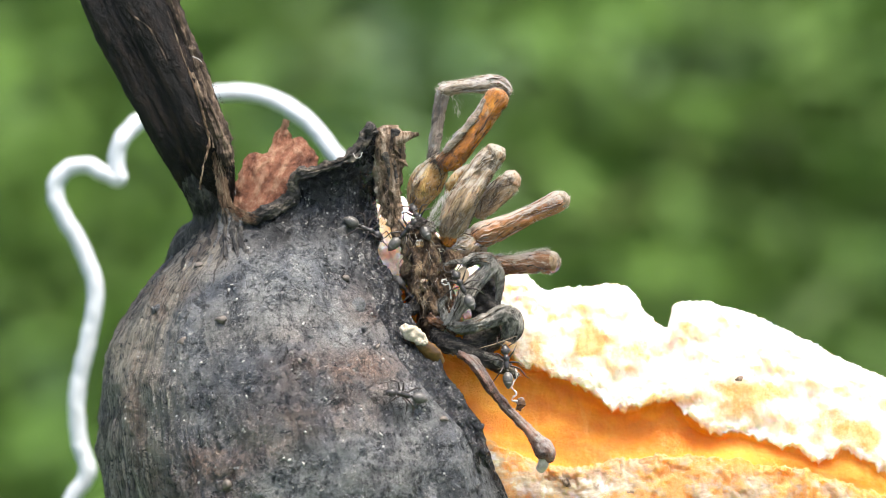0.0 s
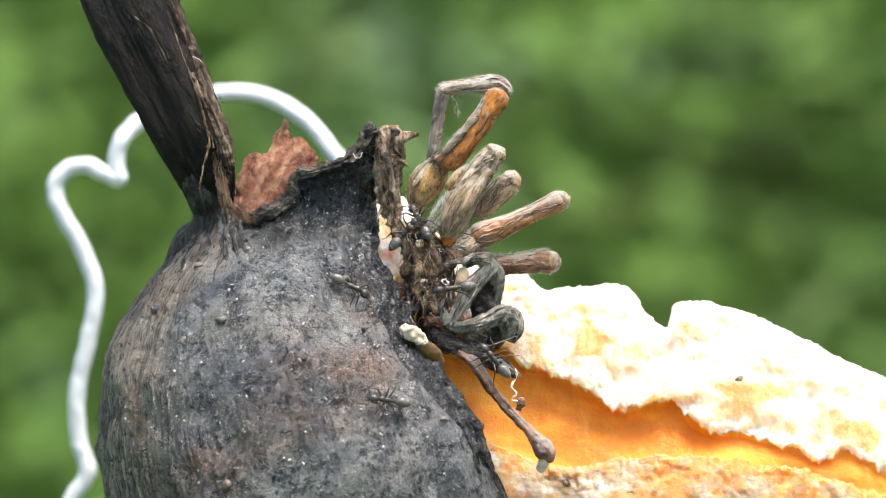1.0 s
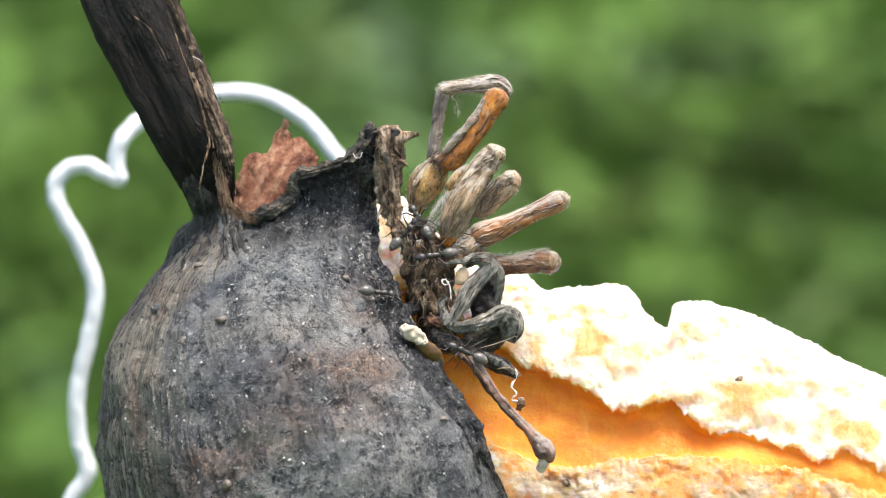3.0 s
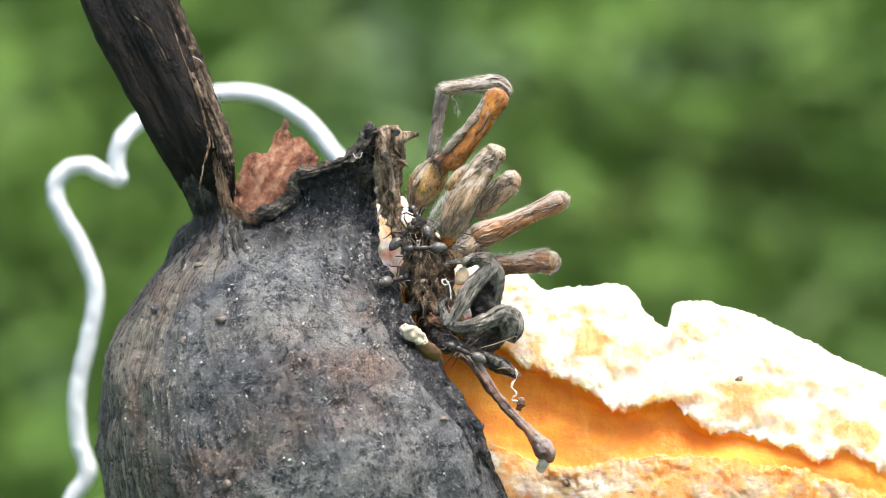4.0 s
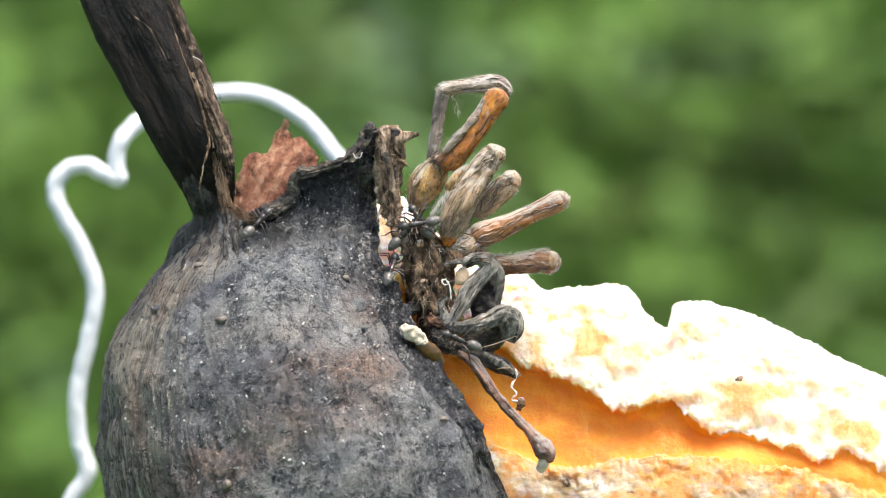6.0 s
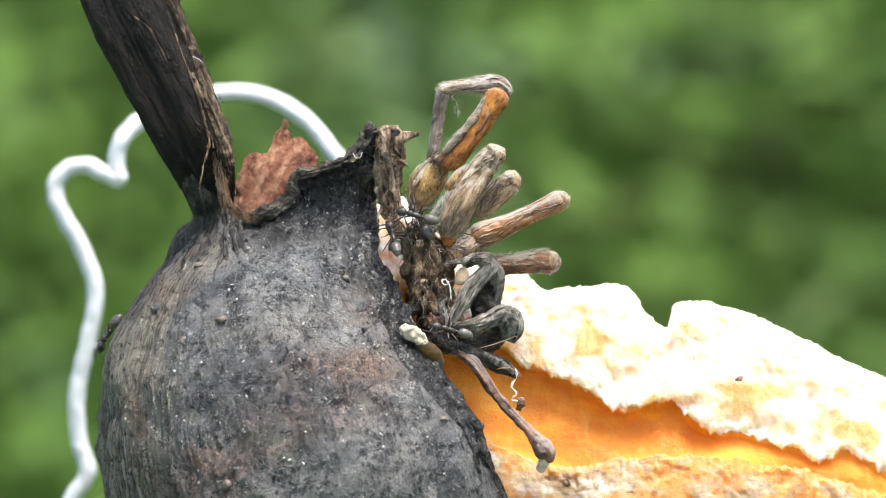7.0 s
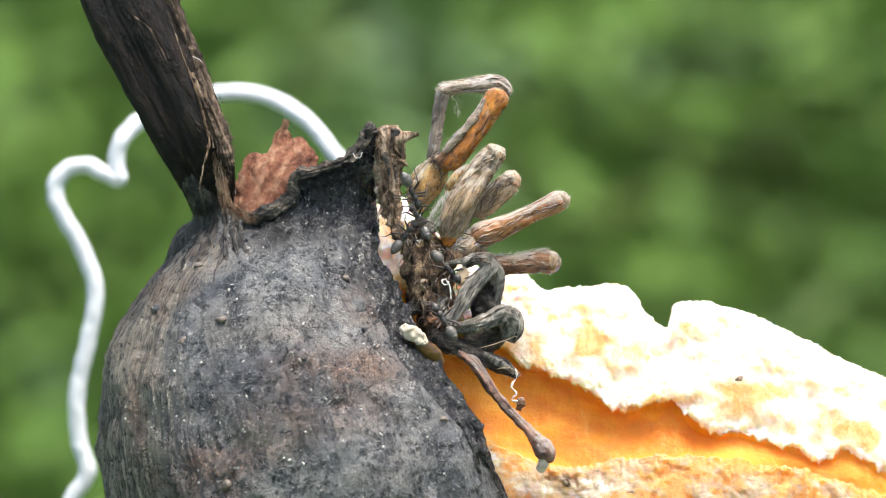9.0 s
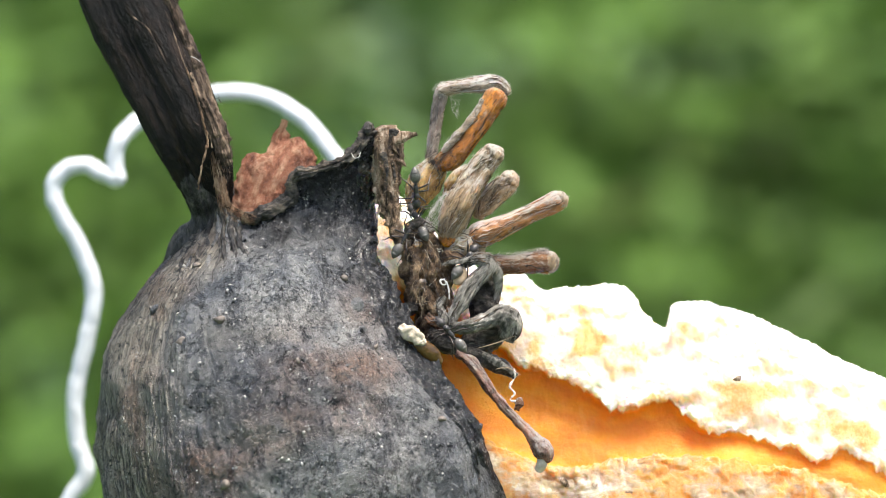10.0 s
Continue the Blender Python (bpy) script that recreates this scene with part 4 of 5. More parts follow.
def pulp(f):
    """The opened pulp: a thick pale crust round an orange hollow."""
    NU = 560
    x0, x1 = PULP_ROWS[0][0], PULP_ROWS[-1][0]
    rag = lambda x, s: 0.55 * noise.noise(Vector((x * 0.55, s, 0))) + 0.45 * noise.noise(Vector((x * 1.5, s, 3))) + 0.3 * noise.noise(Vector((x * 3.4, s, 7)))

    def profile(x):
        crest, low, near = along(PULP_ROWS, x)
        end = min(1.0, max(0.0, (x1 - x) / 8.0)) ** 0.5
        low += 0.9 * rag(x, 2.0)
        near += 0.7 * rag(x, 9.0)
        base = -48.0 * end + near * (1 - end)
        h = crest - low
        calm, still = along(PULP_ROWS, x)[1:]
        back = [(18, base * 0.6), (17.5, crest - 9), (13.5, crest - 3), (11, crest - 0.6)]
        rimp = [(9.2, crest), (8.0, crest - 0.3), (6.6, crest - h * 0.25), (5.4, crest - h * 0.6), (4.8, low + 0.7), (4.9, low)]
        deep = min(1.0, max(0.25, (34.0 - x) / 14.0))
        hol = [(4.9 + 0.5 * deep, low - 0.25), (4.8 + 1.2 * deep, calm - 0.5), (4.7 + 1.8 * deep, (calm * 2 + still) / 3), (4.5 + 1.4 * deep, (calm + still * 2) / 3), (4.2 + 0.3 * deep, still - 0.3), (3, still * 0.6 + near * 0.4 - 0.1)]
        nearb = [(1.6, near), (0.8, near - 0.8), (-0.2, near - 3), (-1.2, near - 7), (-1.0, near - 14), (3.0, base + 4), (10.0, base)]
        return back + rimp + hol + nearb

    def build(first, last, sub):
        cols, crust = [], []
        for i in range(NU):
            x = x0 + (x1 - x0) * i / (NU - 1)
            c = glide(profile(x), sub)
            cols.append([tuple(q) for q in c[int(first * sub):int(last * sub) + 1]])

        def place(i, j):
            x = x0 + (x1 - x0) * i / (NU - 1)
            y, z = cols[i][j]
            q = (x, y, z)
            s = first + j / sub
            cover = float(np.interp(s, (2, 5, 6.5, 8.3, 9.0, 9.7, 10.3, 14, 15.2, 16.5, 18, 20), (1.6, 1.5, 1.15, 0.80, 0.75, 0.1, -1.3, -1.3, -0.3, 0.25, 0.35, 0.3)))
            if s < 7.4:
                cover += 0.6 * min(1.0, max(0.0, (-2.0 - x) / 1.5))
            if 4.5 < s < 10:
                cover -= sum(k * math.exp(-((x - cx) / wx) ** 2 - ((z - cz) / wz) ** 2) for cx, cz, wx, wz, k in BARE)
            if s >= 15 and x > 17:
                cover -= 0.35 * min(1.0, (x - 17) / 4.0)
            crust.append(cover)
            k = 0.12 + 0.48 * min(1.0, max(0.0, cover)) if s < 15.3 else 0.42
            lump = fnoise(q, 0.30, 2, 1.0) * (1.0 if s < 15.5 else 1.5)
            g = k * (lump * (1.5 if s > 5.5 else 0.9) + fnoise(q, 0.9, 3, 5.0) * (0.9 if s > 5.5 else 0.5) + fnoise(q, 2.6, 2, 15.0) * 0.18)
            hh = k * (fnoise(q, 0.7, 3, 10.0) * 0.45 + fnoise(q, 2.4, 2, 6.0) * 0.4)
            fringe = k * math.exp(-((s - 9.0) / 0.5) ** 2) * 0.8 * (noise.noise(Vector((x * 2.2, 0.5, 4))) + 0.35 * noise.noise(Vector((x * 5.0, 0.2, 9))))
            return x + hh * 0.5, y - g, z + hh * (0.7 if s < 5.5 else 1.0) - fringe
        return sheet(NU, len(cols[0]), place), crust

    def piece(name, first, last, sub, label):
        shape, crust = build(first, last, sub)
        ob = part(name, shape, PULP, f, label)
        ob.data.attributes.new("crust", "FLOAT", "POINT").data.foreach_set("value", crust)
        if name == "pulp_bank":
            ob.data.attributes.new("bank", "FLOAT", "POINT").data.foreach_set("value", [1.0] * len(crust))
    piece("pulp_crust", 2, 9.5, 16, "crumbly cream-white dried pulp crust")
    piece("pulp_hollow", 9.5, 15, 10, "moist orange pulp inside the hollow")
    piece("pulp_bank", 15, 22, 14, "grainy cream and orange pulp bank")
    part("rind_back", build(0, 2, 8)[0], PEEL, f)
    for x, y, z, a, b in ((10.9, 0.2, -20.7, 0.55, 0.3), (23.0, 0.4, -20.6, 0.4, 0.25), (16.6, -0.2, -21.6, 0.35, 0.25), (26.4, 3.2, -11.6, 0.3, 0.2), (13.6, 0.6, -20.9, 0.25, 0.3)):
        part("flake", blob(x, y, z, a, 0.25, b, 0.25, 2.2, x, 14, 10, x * 20), HUSK, f, "brown flake on the pulp")
    for pts in (((-7.89, -2.6, 8.39), (-7.64, -2.8, 7.99), (-7.24, -2.9, 8.09), (-7.1, -2.8, 8.49)), ((-22.14, -1.0, 17.0), (-21.63, -1.2, 16.8), (-21.29, -1.0, 16.51))):
        part("hair", tube([(*p, 0.035) for p in pts], 6, 5), COTTON, f, "stray pale hair")


def crumbs():
    c = thing("pulp_crumb", (-2.19, -1, -8.18), "cream crumb of dried pulp stuck to the peel edge", "crumb")
    part("crumb", tube([(-3.77, -3.2, -6.99, 0.25), (-3.37, -3.2, -7.09, 0.50), (-2.68, -3.2, -7.39, 0.59), (-1.93, -3, -7.89, 0.55), (-1.44, -2.9, -8.29, 0.25)], 14, 32, 0.34, 1.5, 0.8, 4.0), CREAM, c)
    part("gum", tube([(-2.78, -2.8, -7.89, 0.30), (-1.69, -2.7, -8.49, 0.65), (-0.70, -2.5, -9.29, 0.65), (0.00, -2.4, -9.99, 0.30)], 12, 20, 0.16, 0.9, 0.5, 8.0), GUM, c, "amber dried juice")


# ---- the white cord behind ----
def cord():
    pts = [(-39.72, 38, -47.11), (-37.88, 39, -31.20), (-36.71, 40, -25.19), (-34.82, 40, -21.98), (-35.71, 40, -18.55), (-35.87, 40, -14.12), (-34.82, 40, -9.14), (-34.05, 40, -4.15), (-35.49, 40, 0.28), (-37.26, 40, 3.33), (-38.04, 40, 5.81), (-37.04, 40, 7.64),
           (-34.94, 40, 8.20), (-32.83, 40, 7.20), (-31.77, 40, 6.92), (-32.00, 40, 8.30), (-31.51, 40, 10.68), (-29.46, 41, 12.76), (-25.09, 42, 14.75), (-20.64, 42, 15.41), (-16.74, 42, 14.75), (-13.38, 41, 12.60), (-10.58, 40, 9.25), (-7.79, 39, 4.70), (-4.46, 38, -4.69), (-1.15, 38, -20.11), (1.05, 39, -44.45)]
    lone("cord", tube([(*p, 0.84) for p in pts], 12, 16, 0.12, 0.8), CORD, (-38.72, 26, -45.41), "thick white cord with bends, looped behind the fruit", "cord")


# ---- the dead spider ----
def spider():
    rnd = random.Random(9)
    s = thing("dead_spider", (-0.7, 1.5, -7.48), "dried dead spider with broken leg stumps, stuck on the split fruit", "spider")

    def limb(name, pts, mat, label="", rough=0.06, hair=260, length=0.4, dark=False, flat=1.0, ridge=0.12, steps=16, lie=1.6, hairs_of=None, thick=0.008, grain=1.1):
        ob = part(name, tube(pts, steps, 34, rough, grain, flat, rnd.uniform(0, 50), ridge, comb=2.6), mat, s, label)
        if hair:
            if hair > 300 and mat in (DUSTY, RUSTLEG, GREYLEG, BROWNLEG, TAN, AMBER, FELT):
                part("dry_skin", sinews(pts, 26, 0.075, rnd), mat, ob, kind="stuff")
                part("dry_skin", sinews(pts, 12, 0.045, rnd), SOOT if mat in (BROWNLEG, AMBER) else BODY, ob, kind="stuff")
            part("bristles", hairs(pts, int(hair * 0.7), length, thick, rnd, lie, spread=1.7), hairs_of or (DARKHAIR if dark else HAIR), ob, kind="stuff")
        return ob

    def end(x, y, z, r, turn):
        """A dusty, rounded stump end."""
        knob = part("stump_end", blob(x, y, z, r * 1.02, r, r * 0.85, 0.22, 1.6, x, 26, 18, turn), DUSTY, s, "dusty rounded stump end")
        part("bristles", hairs([(x, y, z - r * 0.3, r * 0.7), (x, y, z + r * 0.3, r * 0.7)], 260, 0.3, 0.012, rnd, 0.4), HAIR, knob, kind="stuff")

    # body
    limb("body", [(-1.97, 3.2, 2.32, 1.01), (-1.81, 2.8, 0.55, 1.61), (-1.36, 2.5, -1.46, 1.91), (-1.01, 2.3, -3.47, 2.06), (-0.55, 2, -5.48, 1.81), (-0.10, 1.6, -7.48, 1.41), (0.30, 1.4, -8.88, 0.70)], BODY, "brown shrivelled hairy body", 0.55, 520, 0.9, True, 0.8, 0.6, lie=2.2, grain=0.9)
    for pts, r in ((((-2.81, 0.9, 0.05, 0.20), (-2.20, 0.6, -1.45, 0.35), (-2.40, 0.5, -3.20, 0.40), (-1.95, 0.5, -4.71, 0.20)), 0.2), (((-1.20, 0.6, 0.05, 0.20), (-0.60, 0.4, -1.05, 0.40), (-0.95, 0.3, -2.55, 0.35), (-0.30, 0.3, -3.95, 0.20)), 0.25), (((-1.70, 0.3, -2.95, 0.20), (-1.10, 0.2, -4.45, 0.40), (-0.45, 0, -5.95, 0.30)), 0.2), (((0.30, 0.5, -0.20, 0.25), (0.80, 0.4, -0.95, 0.45), (0.40, 0.4, -1.95, 0.30)), 0.2)):
        part("body_fold", tube(pts, 12, 18, r, 1.8, 0.7, r * 90, 0.2), BODY, s)
    part("body_plate", blob(0.55, 1.2, 0.85, 0.72, 0.5, 0.66, 0.22, 1.8, 3.0), AMBER, s, "amber plate on the body")
    limb("joint", [(-2.42, 3.6, 3.33, 0.50), (-2.17, 3.6, 4.59, 1.11), (-1.46, 3.6, 5.96, 1.46), (-0.66, 3.6, 7.07, 1.21), (-0.05, 3.6, 8.03, 0.66)], TAN, "bulging tan leg joint", 0.14, 520, 0.55, False, 0.95, 0.05)
    part("dark_tuft", hairs([(-1.36, 2.6, 7.85, 0.30), (-0.81, 2.5, 8.20, 0.45), (-0.20, 2.4, 7.75, 0.40), (0.10, 2.4, 7.10, 0.20)], 300, 0.75, 0.016, rnd, 0.8), DARKHAIR, s, "tuft of black bristles at the leg's base", kind="stuff")
    limb("leg", [(-0.15, 3, 7.11, 0.40), (0.20, 2.9, 7.61, 0.91), (0.96, 2.8, 8.26, 1.06), (2.32, 2.6, 9.87, 0.96), (3.57, 2.6, 11.53, 0.93), (4.43, 2.7, 12.89, 1.01), (4.94, 2.8, 13.60, 1.06), (5.24, 2.9, 14.01, 0.66)], AMBER, "amber leg with a dusty side", 0.06, 330, 0.55, True)
    limb("dusty_skin", [(0.10, 2, 8.60, 0.20), (0.80, 1.8, 9.50, 0.35), (1.91, 1.7, 10.65, 0.30), (2.91, 1.8, 11.96, 0.25), (3.67, 2, 13.32, 0.15)], GREYLEG, "pale dusty skin along the amber leg", 0.14, 260, 0.35, False, 0.7)
    limb("bent_leg", [(5.80, 3.2, 13.67, 0.20), (5.60, 3.2, 14.17, 0.55), (4.84, 3.4, 14.63, 0.81), (3.43, 3.6, 14.69, 0.71), (1.92, 3.8, 14.55, 0.56), (0.81, 4, 14.40, 0.56), (0.15, 4.1, 14.25, 0.61), (-0.20, 4.2, 13.96, 0.35)], GREYLEG, "grey hairy bent leg", 0.18, 1700, 0.5, lie=0.9)
    part("fluff", hairs([(0.81, 3.6, 13.68, 0.15), (1.41, 3.6, 13.18, 0.20), (1.21, 3.6, 12.42, 0.15), (1.41, 3.6, 12.17, 0.10)], 60, 0.5, 0.010, rnd, 1.2), COTTON, s, "pale fluff caught under the bent leg", kind="stuff")
    limb("thin_leg", [(0.20, 4.2, 14.41, 0.46), (-0.05, 4.2, 13.80, 0.61), (-0.25, 4.3, 12.69, 0.58), (-0.46, 4.4, 11.18, 0.56), (-0.71, 4.5, 9.56, 0.53), (-0.91, 4.6, 7.95, 0.46)], THINLEG, "thin grey leg end", 0.07, 260, 0.22, flat=0.9)
    limb("leg_stump", [(0.30, 1.7, 0.65, 0.70), (0.90, 1.5, 2.16, 1.26), (1.71, 1.4, 4.17, 1.36), (2.96, 1.6, 6.33, 1.15), (3.82, 1.7, 7.58, 1.08), (4.42, 1.8, 8.29, 1.00)], DUSTY, "grey-brown leg stump", 0.16, 1700, 0.4)
    end(4.62, 1.7, 8.49, 0.98, 35)
    limb("skin_ridge", [(1.40, 0.3, 2.45, 0.20), (2.20, 0.1, 4.05, 0.40), (3.10, 0.3, 5.55, 0.35), (4.11, 0.7, 7.06, 0.20)], DUSTY, "", 0.16, 200, 0.3, flat=0.7)
    limb("skin_strip", [(0.30, 2.6, 4.83, 0.25), (0.80, 2.2, 5.68, 0.50), (1.56, 1.9, 6.58, 0.50), (2.31, 1.9, 7.39, 0.30)], TAN, "pale tan strip of skin", 0.14, 120, 0.3, flat=0.7)
    limb("leg_stump", [(3.13, 3.4, 2.83, 0.50), (3.63, 3.4, 3.78, 0.96), (4.64, 3.4, 4.79, 1.01), (5.60, 3.5, 5.60, 1.01), (6.06, 3.6, 6.01, 0.91)], DUSTY, "short leg stump", 0.12, 1200, 0.38)
    end(6.16, 3.5, 6.16, 0.9, 50)
    limb("leg_stump", [(2.56, 1.9, 0.65, 0.70), (3.32, 1.8, 1.16, 1.16), (4.32, 1.7, 1.56, 1.11), (5.68, 1.8, 2.11, 0.90), (7.34, 1.9, 2.86, 0.78), (8.95, 2, 3.62, 0.83), (10.26, 2.1, 4.22, 0.91), (10.81, 2.1, 4.48, 0.70)], RUSTLEG, "rust leg stump with a grey dusty top", 0.07, 1500, 0.28)
    part("dust_coat", hairs([(4.82, 1.2, 2.16, 0.65), (6.32, 1.3, 2.76, 0.60), (8.08, 1.4, 3.51, 0.60), (9.59, 1.6, 4.22, 0.60), (10.50, 1.8, 4.57, 0.55)], 1000, 0.2, 0.009, rnd, 2.0), COTTON, s, "pale fuzz on the leg stump", kind="stuff")
    end(10.61, 2.1, 4.42, 0.78, 68)
    limb("leg_stump", [(4.23, 2.7, -1.36, 0.60), (4.93, 2.6, -1.41, 0.86), (6.09, 2.5, -1.41, 0.78), (7.60, 2.5, -1.26, 0.86), (8.71, 2.6, -1.16, 1.01), (9.47, 2.7, -1.16, 1.06)], BROWNLEG, "hairy brown leg stump", 0.14, 900, 0.42)
    part("dust_coat", hairs([(4.82, 1.9, -0.95, 0.50), (6.33, 1.8, -0.90, 0.50), (8.09, 1.8, -0.70, 0.60), (9.35, 2, -0.55, 0.65)], 420, 0.42, 0.010, rnd, 1.4), HAIR, s, "pale bristles on the leg stump", kind="stuff")
    end(9.67, 2.6, -1.16, 0.98, 88)
    limb("leg_base", [(0.40, 2.4, 0.05, 0.60), (1.41, 2.1, 0.25, 1.21), (2.51, 2.1, 0.35, 1.31), (3.62, 2.4, 0.55, 0.86)], DUSTY, "", 0.3, 420, 0.5)
    # folded felted legs
    down = dict(lie=6.0, hairs_of=FELTHAIR, thick=0.011, grain=0.9)
    limb("felted_leg", [(1.70, 0.3, -1.35, 0.20), (2.30, 0.1, -1.10, 0.35), (3.20, -0.1, -0.85, 0.50), (4.10, -0.2, -1.00, 0.60), (4.20, -0.3, -1.65, 0.55), (3.30, -0.4, -2.55, 0.55), (2.40, -0.7, -3.54, 0.65), (1.70, -1, -4.74, 0.55), (1.10, -1.1, -5.73, 0.45), (0.60, -1.2, -6.58, 0.35)], FELT, "grey felted folded leg", 0.22, 900, 0.75, flat=0.6, ridge=0.35, **down)
    limb("felt_strand", [(0.00, -0.2, -1.40, 0.07), (0.80, -0.4, -1.20, 0.15), (1.70, -0.4, -1.10, 0.20), (2.60, -0.4, -0.85, 0.15)], FELT, "", 0.1, 80, 0.5, flat=0.7, **down)
    limb("felt_strand", [(4.10, -0.1, -1.05, 0.40), (4.70, 0.1, -1.65, 0.45), (5.01, 0.5, -2.55, 0.40), (5.01, 0.9, -3.71, 0.35), (4.72, 1.2, -4.97, 0.25)], FELT, "", 0.2, 260, 0.6, flat=0.6, ridge=0.3, **down)
    limb("felt_strand", [(0.30, -0.5, -4.19, 0.15), (-0.20, -0.6, -4.94, 0.30), (0.10, -0.9, -5.94, 0.30), (0.60, -1.1, -6.73, 0.20)], FELT, "", 0.2, 160, 0.6, flat=0.6, **down)
    limb("felted_leg", [(0.45, -1.2, -6.73, 0.30), (1.20, -1.3, -6.88, 0.40), (2.54, -1.3, -6.73, 0.50), (3.89, -1.2, -6.38, 0.60), (5.09, -1, -5.88, 0.75), (5.94, -0.8, -6.09, 0.95), (6.19, -0.6, -7.09, 0.90), (5.80, -0.3, -8.04, 0.50)], FELT, "grey felted folded leg", 0.26, 900, 0.6, ridge=0.3, **down)
    limb("felt_mass", [(3.92, 2.3, -1.76, 0.70), (3.72, 1.9, -3.47, 1.16), (3.82, 1.6, -5.37, 1.31), (4.41, 1.2, -7.37, 1.30), (3.31, 0.8, -8.37, 1.10), (1.90, 0.7, -8.17, 0.80)], SOOT, "dark felted mass between the legs", 0.4, 700, 0.5, True)
    part("cream_patch", blob(1.65, -0.1, -2.45, 0.6, 0.22, 0.85, 0.14, 1.2, 2.0, 22, 16, 24), SCRAP, s, "tan scrap of skin")
    limb("dark_limb", [(-0.80, 0.2, -7.15, 0.60), (0.05, -0.2, -8.05, 0.85), (1.40, -0.6, -8.74, 0.85), (2.79, -0.7, -9.23, 0.80), (4.39, -0.6, -9.98, 0.70), (5.79, -0.4, -10.64, 0.50), (6.54, -0.3, -11.34, 0.25)], SOOT, "glossy black limb", 0.28, 260, 0.45)
    limb("grey_scale", [(3.29, -1.2, -9.22, 0.15), (4.38, -1.3, -9.72, 0.30), (5.53, -1.1, -10.32, 0.25), (6.38, -0.9, -10.92, 0.15)], FELT, "grey skin on the black limb", 0.14, 90, 0.35, flat=0.5, **down)
    limb("dark_limb", [(-1.20, 0.3, -5.95, 0.40), (-0.60, -0.1, -6.45, 0.50), (0.20, -0.3, -6.94, 0.40)], BROWNLEG, "reddish-brown limb end", 0.2, 90, 0.4, True)
    limb("long_leg", [(1.40, -1, -9.13, 0.35), (2.29, -1.3, -9.62, 0.50), (3.29, -1.5, -10.81, 0.47), (4.58, -1.7, -12.69, 0.40), (6.07, -1.8, -14.43, 0.40), (7.56, -2, -16.01, 0.50), (8.35, -2, -16.96, 0.70)], PINKLEG, "slender pinkish-brown leg", 0.12, 130, 0.25)
    limb("leg_knob", [(8.06, -2, -16.61, 0.50), (8.55, -2, -17.21, 0.85), (9.05, -2, -17.85, 0.94), (9.30, -2, -18.40, 0.65), (9.25, -2, -18.80, 0.25)], PINKLEG, "reddish knob at the leg's end", 0.1, 40, 0.2)
    part("leg_tip", tube([(8.90, -2, -18.45, 0.45), (8.80, -1.9, -19.05, 0.50), (8.46, -1.8, -19.56, 0.30)], 5, 12, 0.2, 1.8, 0.8), CREAM, s, "whitish broken tip")
    # white scraps
    fl = [(-1.36, 1.4, 1.66, 0.25), (-0.80, 1.2, 2.46, 0.50), (-0.10, 1.1, 3.46, 0.60), (0.60, 1.2, 4.82, 0.25)]
    part("fluff", hairs(fl, 800, 0.5, 0.011, rnd, 1.5, spread=2.2), COTTON, s, "white fluff between the legs", kind="stuff")
    curl = [(6.38, -1.2, -10.52), (6.48, -1.3, -11.31), (6.03, -1.4, -12.10), (6.43, -1.4, -12.70), (6.08, -1.4, -13.30), (6.78, -1.3, -13.50), (7.08, -1.2, -14.00)]
    part("dry_thread", tube([(*p, 0.08) for p in curl], 8, 6, 0.12, 2.4), HAIR, s, "pale curled dry thread")
    part("dry_scrap", blob(6.83, -1.3, -13.70, 0.35, 0.25, 0.55, 0.25, 2.6, 4.0, 16, 12, 20), BROWNLEG, s, "brown scrap on the thread")
    part("dry_thread", tube([(0.1, -0.9, -2.64, 0.028), (0.45, -1, -2.94, 0.083), (0.65, -1, -3.54, 0.110), (0.7, -0.9, -4.44, 0.028)], 8, 6, 0.14, 2.0), COTTON, s, "white curled thread")
    part("dry_thread", tube([(0.30, -1, -2.64, 0.07), (-0.10, -1, -2.79, 0.07), (0.10, -1, -3.14, 0.07), (0.55, -1, -3.09, 0.05)], 8, 6, 0.05, 2.0), COTTON, s)
    for a, b, c in (((3.18, -2, -8.75), (4.77, -2.2, -8.30), (6.47, -2, -7.66)), ((4.78, -1.4, -10.61), (5.78, -1.5, -10.46), (6.68, -1.3, -10.96))):
        part("dry_thread", tube([(*a, 0.035), (*b, 0.05), (*c, 0.02)], 8, 5), TANHAIR, s)
    # dry threads draped over the body
    for mat, count, thick in ((HAIR, 16, 0.014), (TANHAIR, 70, 0.018), (DARKHAIR, 100, 0.026)):
        tangle = Shape()
        for _ in range(count):
            u = rnd.random()
            x, z = -1.9 + 1.7 * u + rnd.uniform(-1.8, 1.4), 2.6 - 9.0 * u + rnd.uniform(-0.6, 0.6)
            p = Vector((x, 0.6 - 1.0 * u + rnd.uniform(-0.2, 0.5), z))
            w = Vector((rnd.uniform(-0.9, 0.9), rnd.uniform(-0.3, 0.2), rnd.uniform(-1.5, 0.6))) * rnd.uniform(0.5, 1.3)
            k = Vector((rnd.uniform(-1, 1), rnd.uniform(-0.5, 0), rnd.uniform(-1, 1))) * 0.10
            tangle.add(*tube([(*p, thick), (*(p + w * 0.35 + k), thick), (*(p + w * 0.7 - k), thick * 0.9), (*(p + w), thick * 0.4)], 4, 5))
        part("threads", tangle, mat, s, kind="stuff")
    for mat, x, z, a, b in SCRAPS:
        part("scrap", blob(x, 0.5 + 0.08 * (8 + z), z, a, 0.35, b, 0.35, 1.8, x * 20, 18, 12, x * 20), mat, s)
    return s


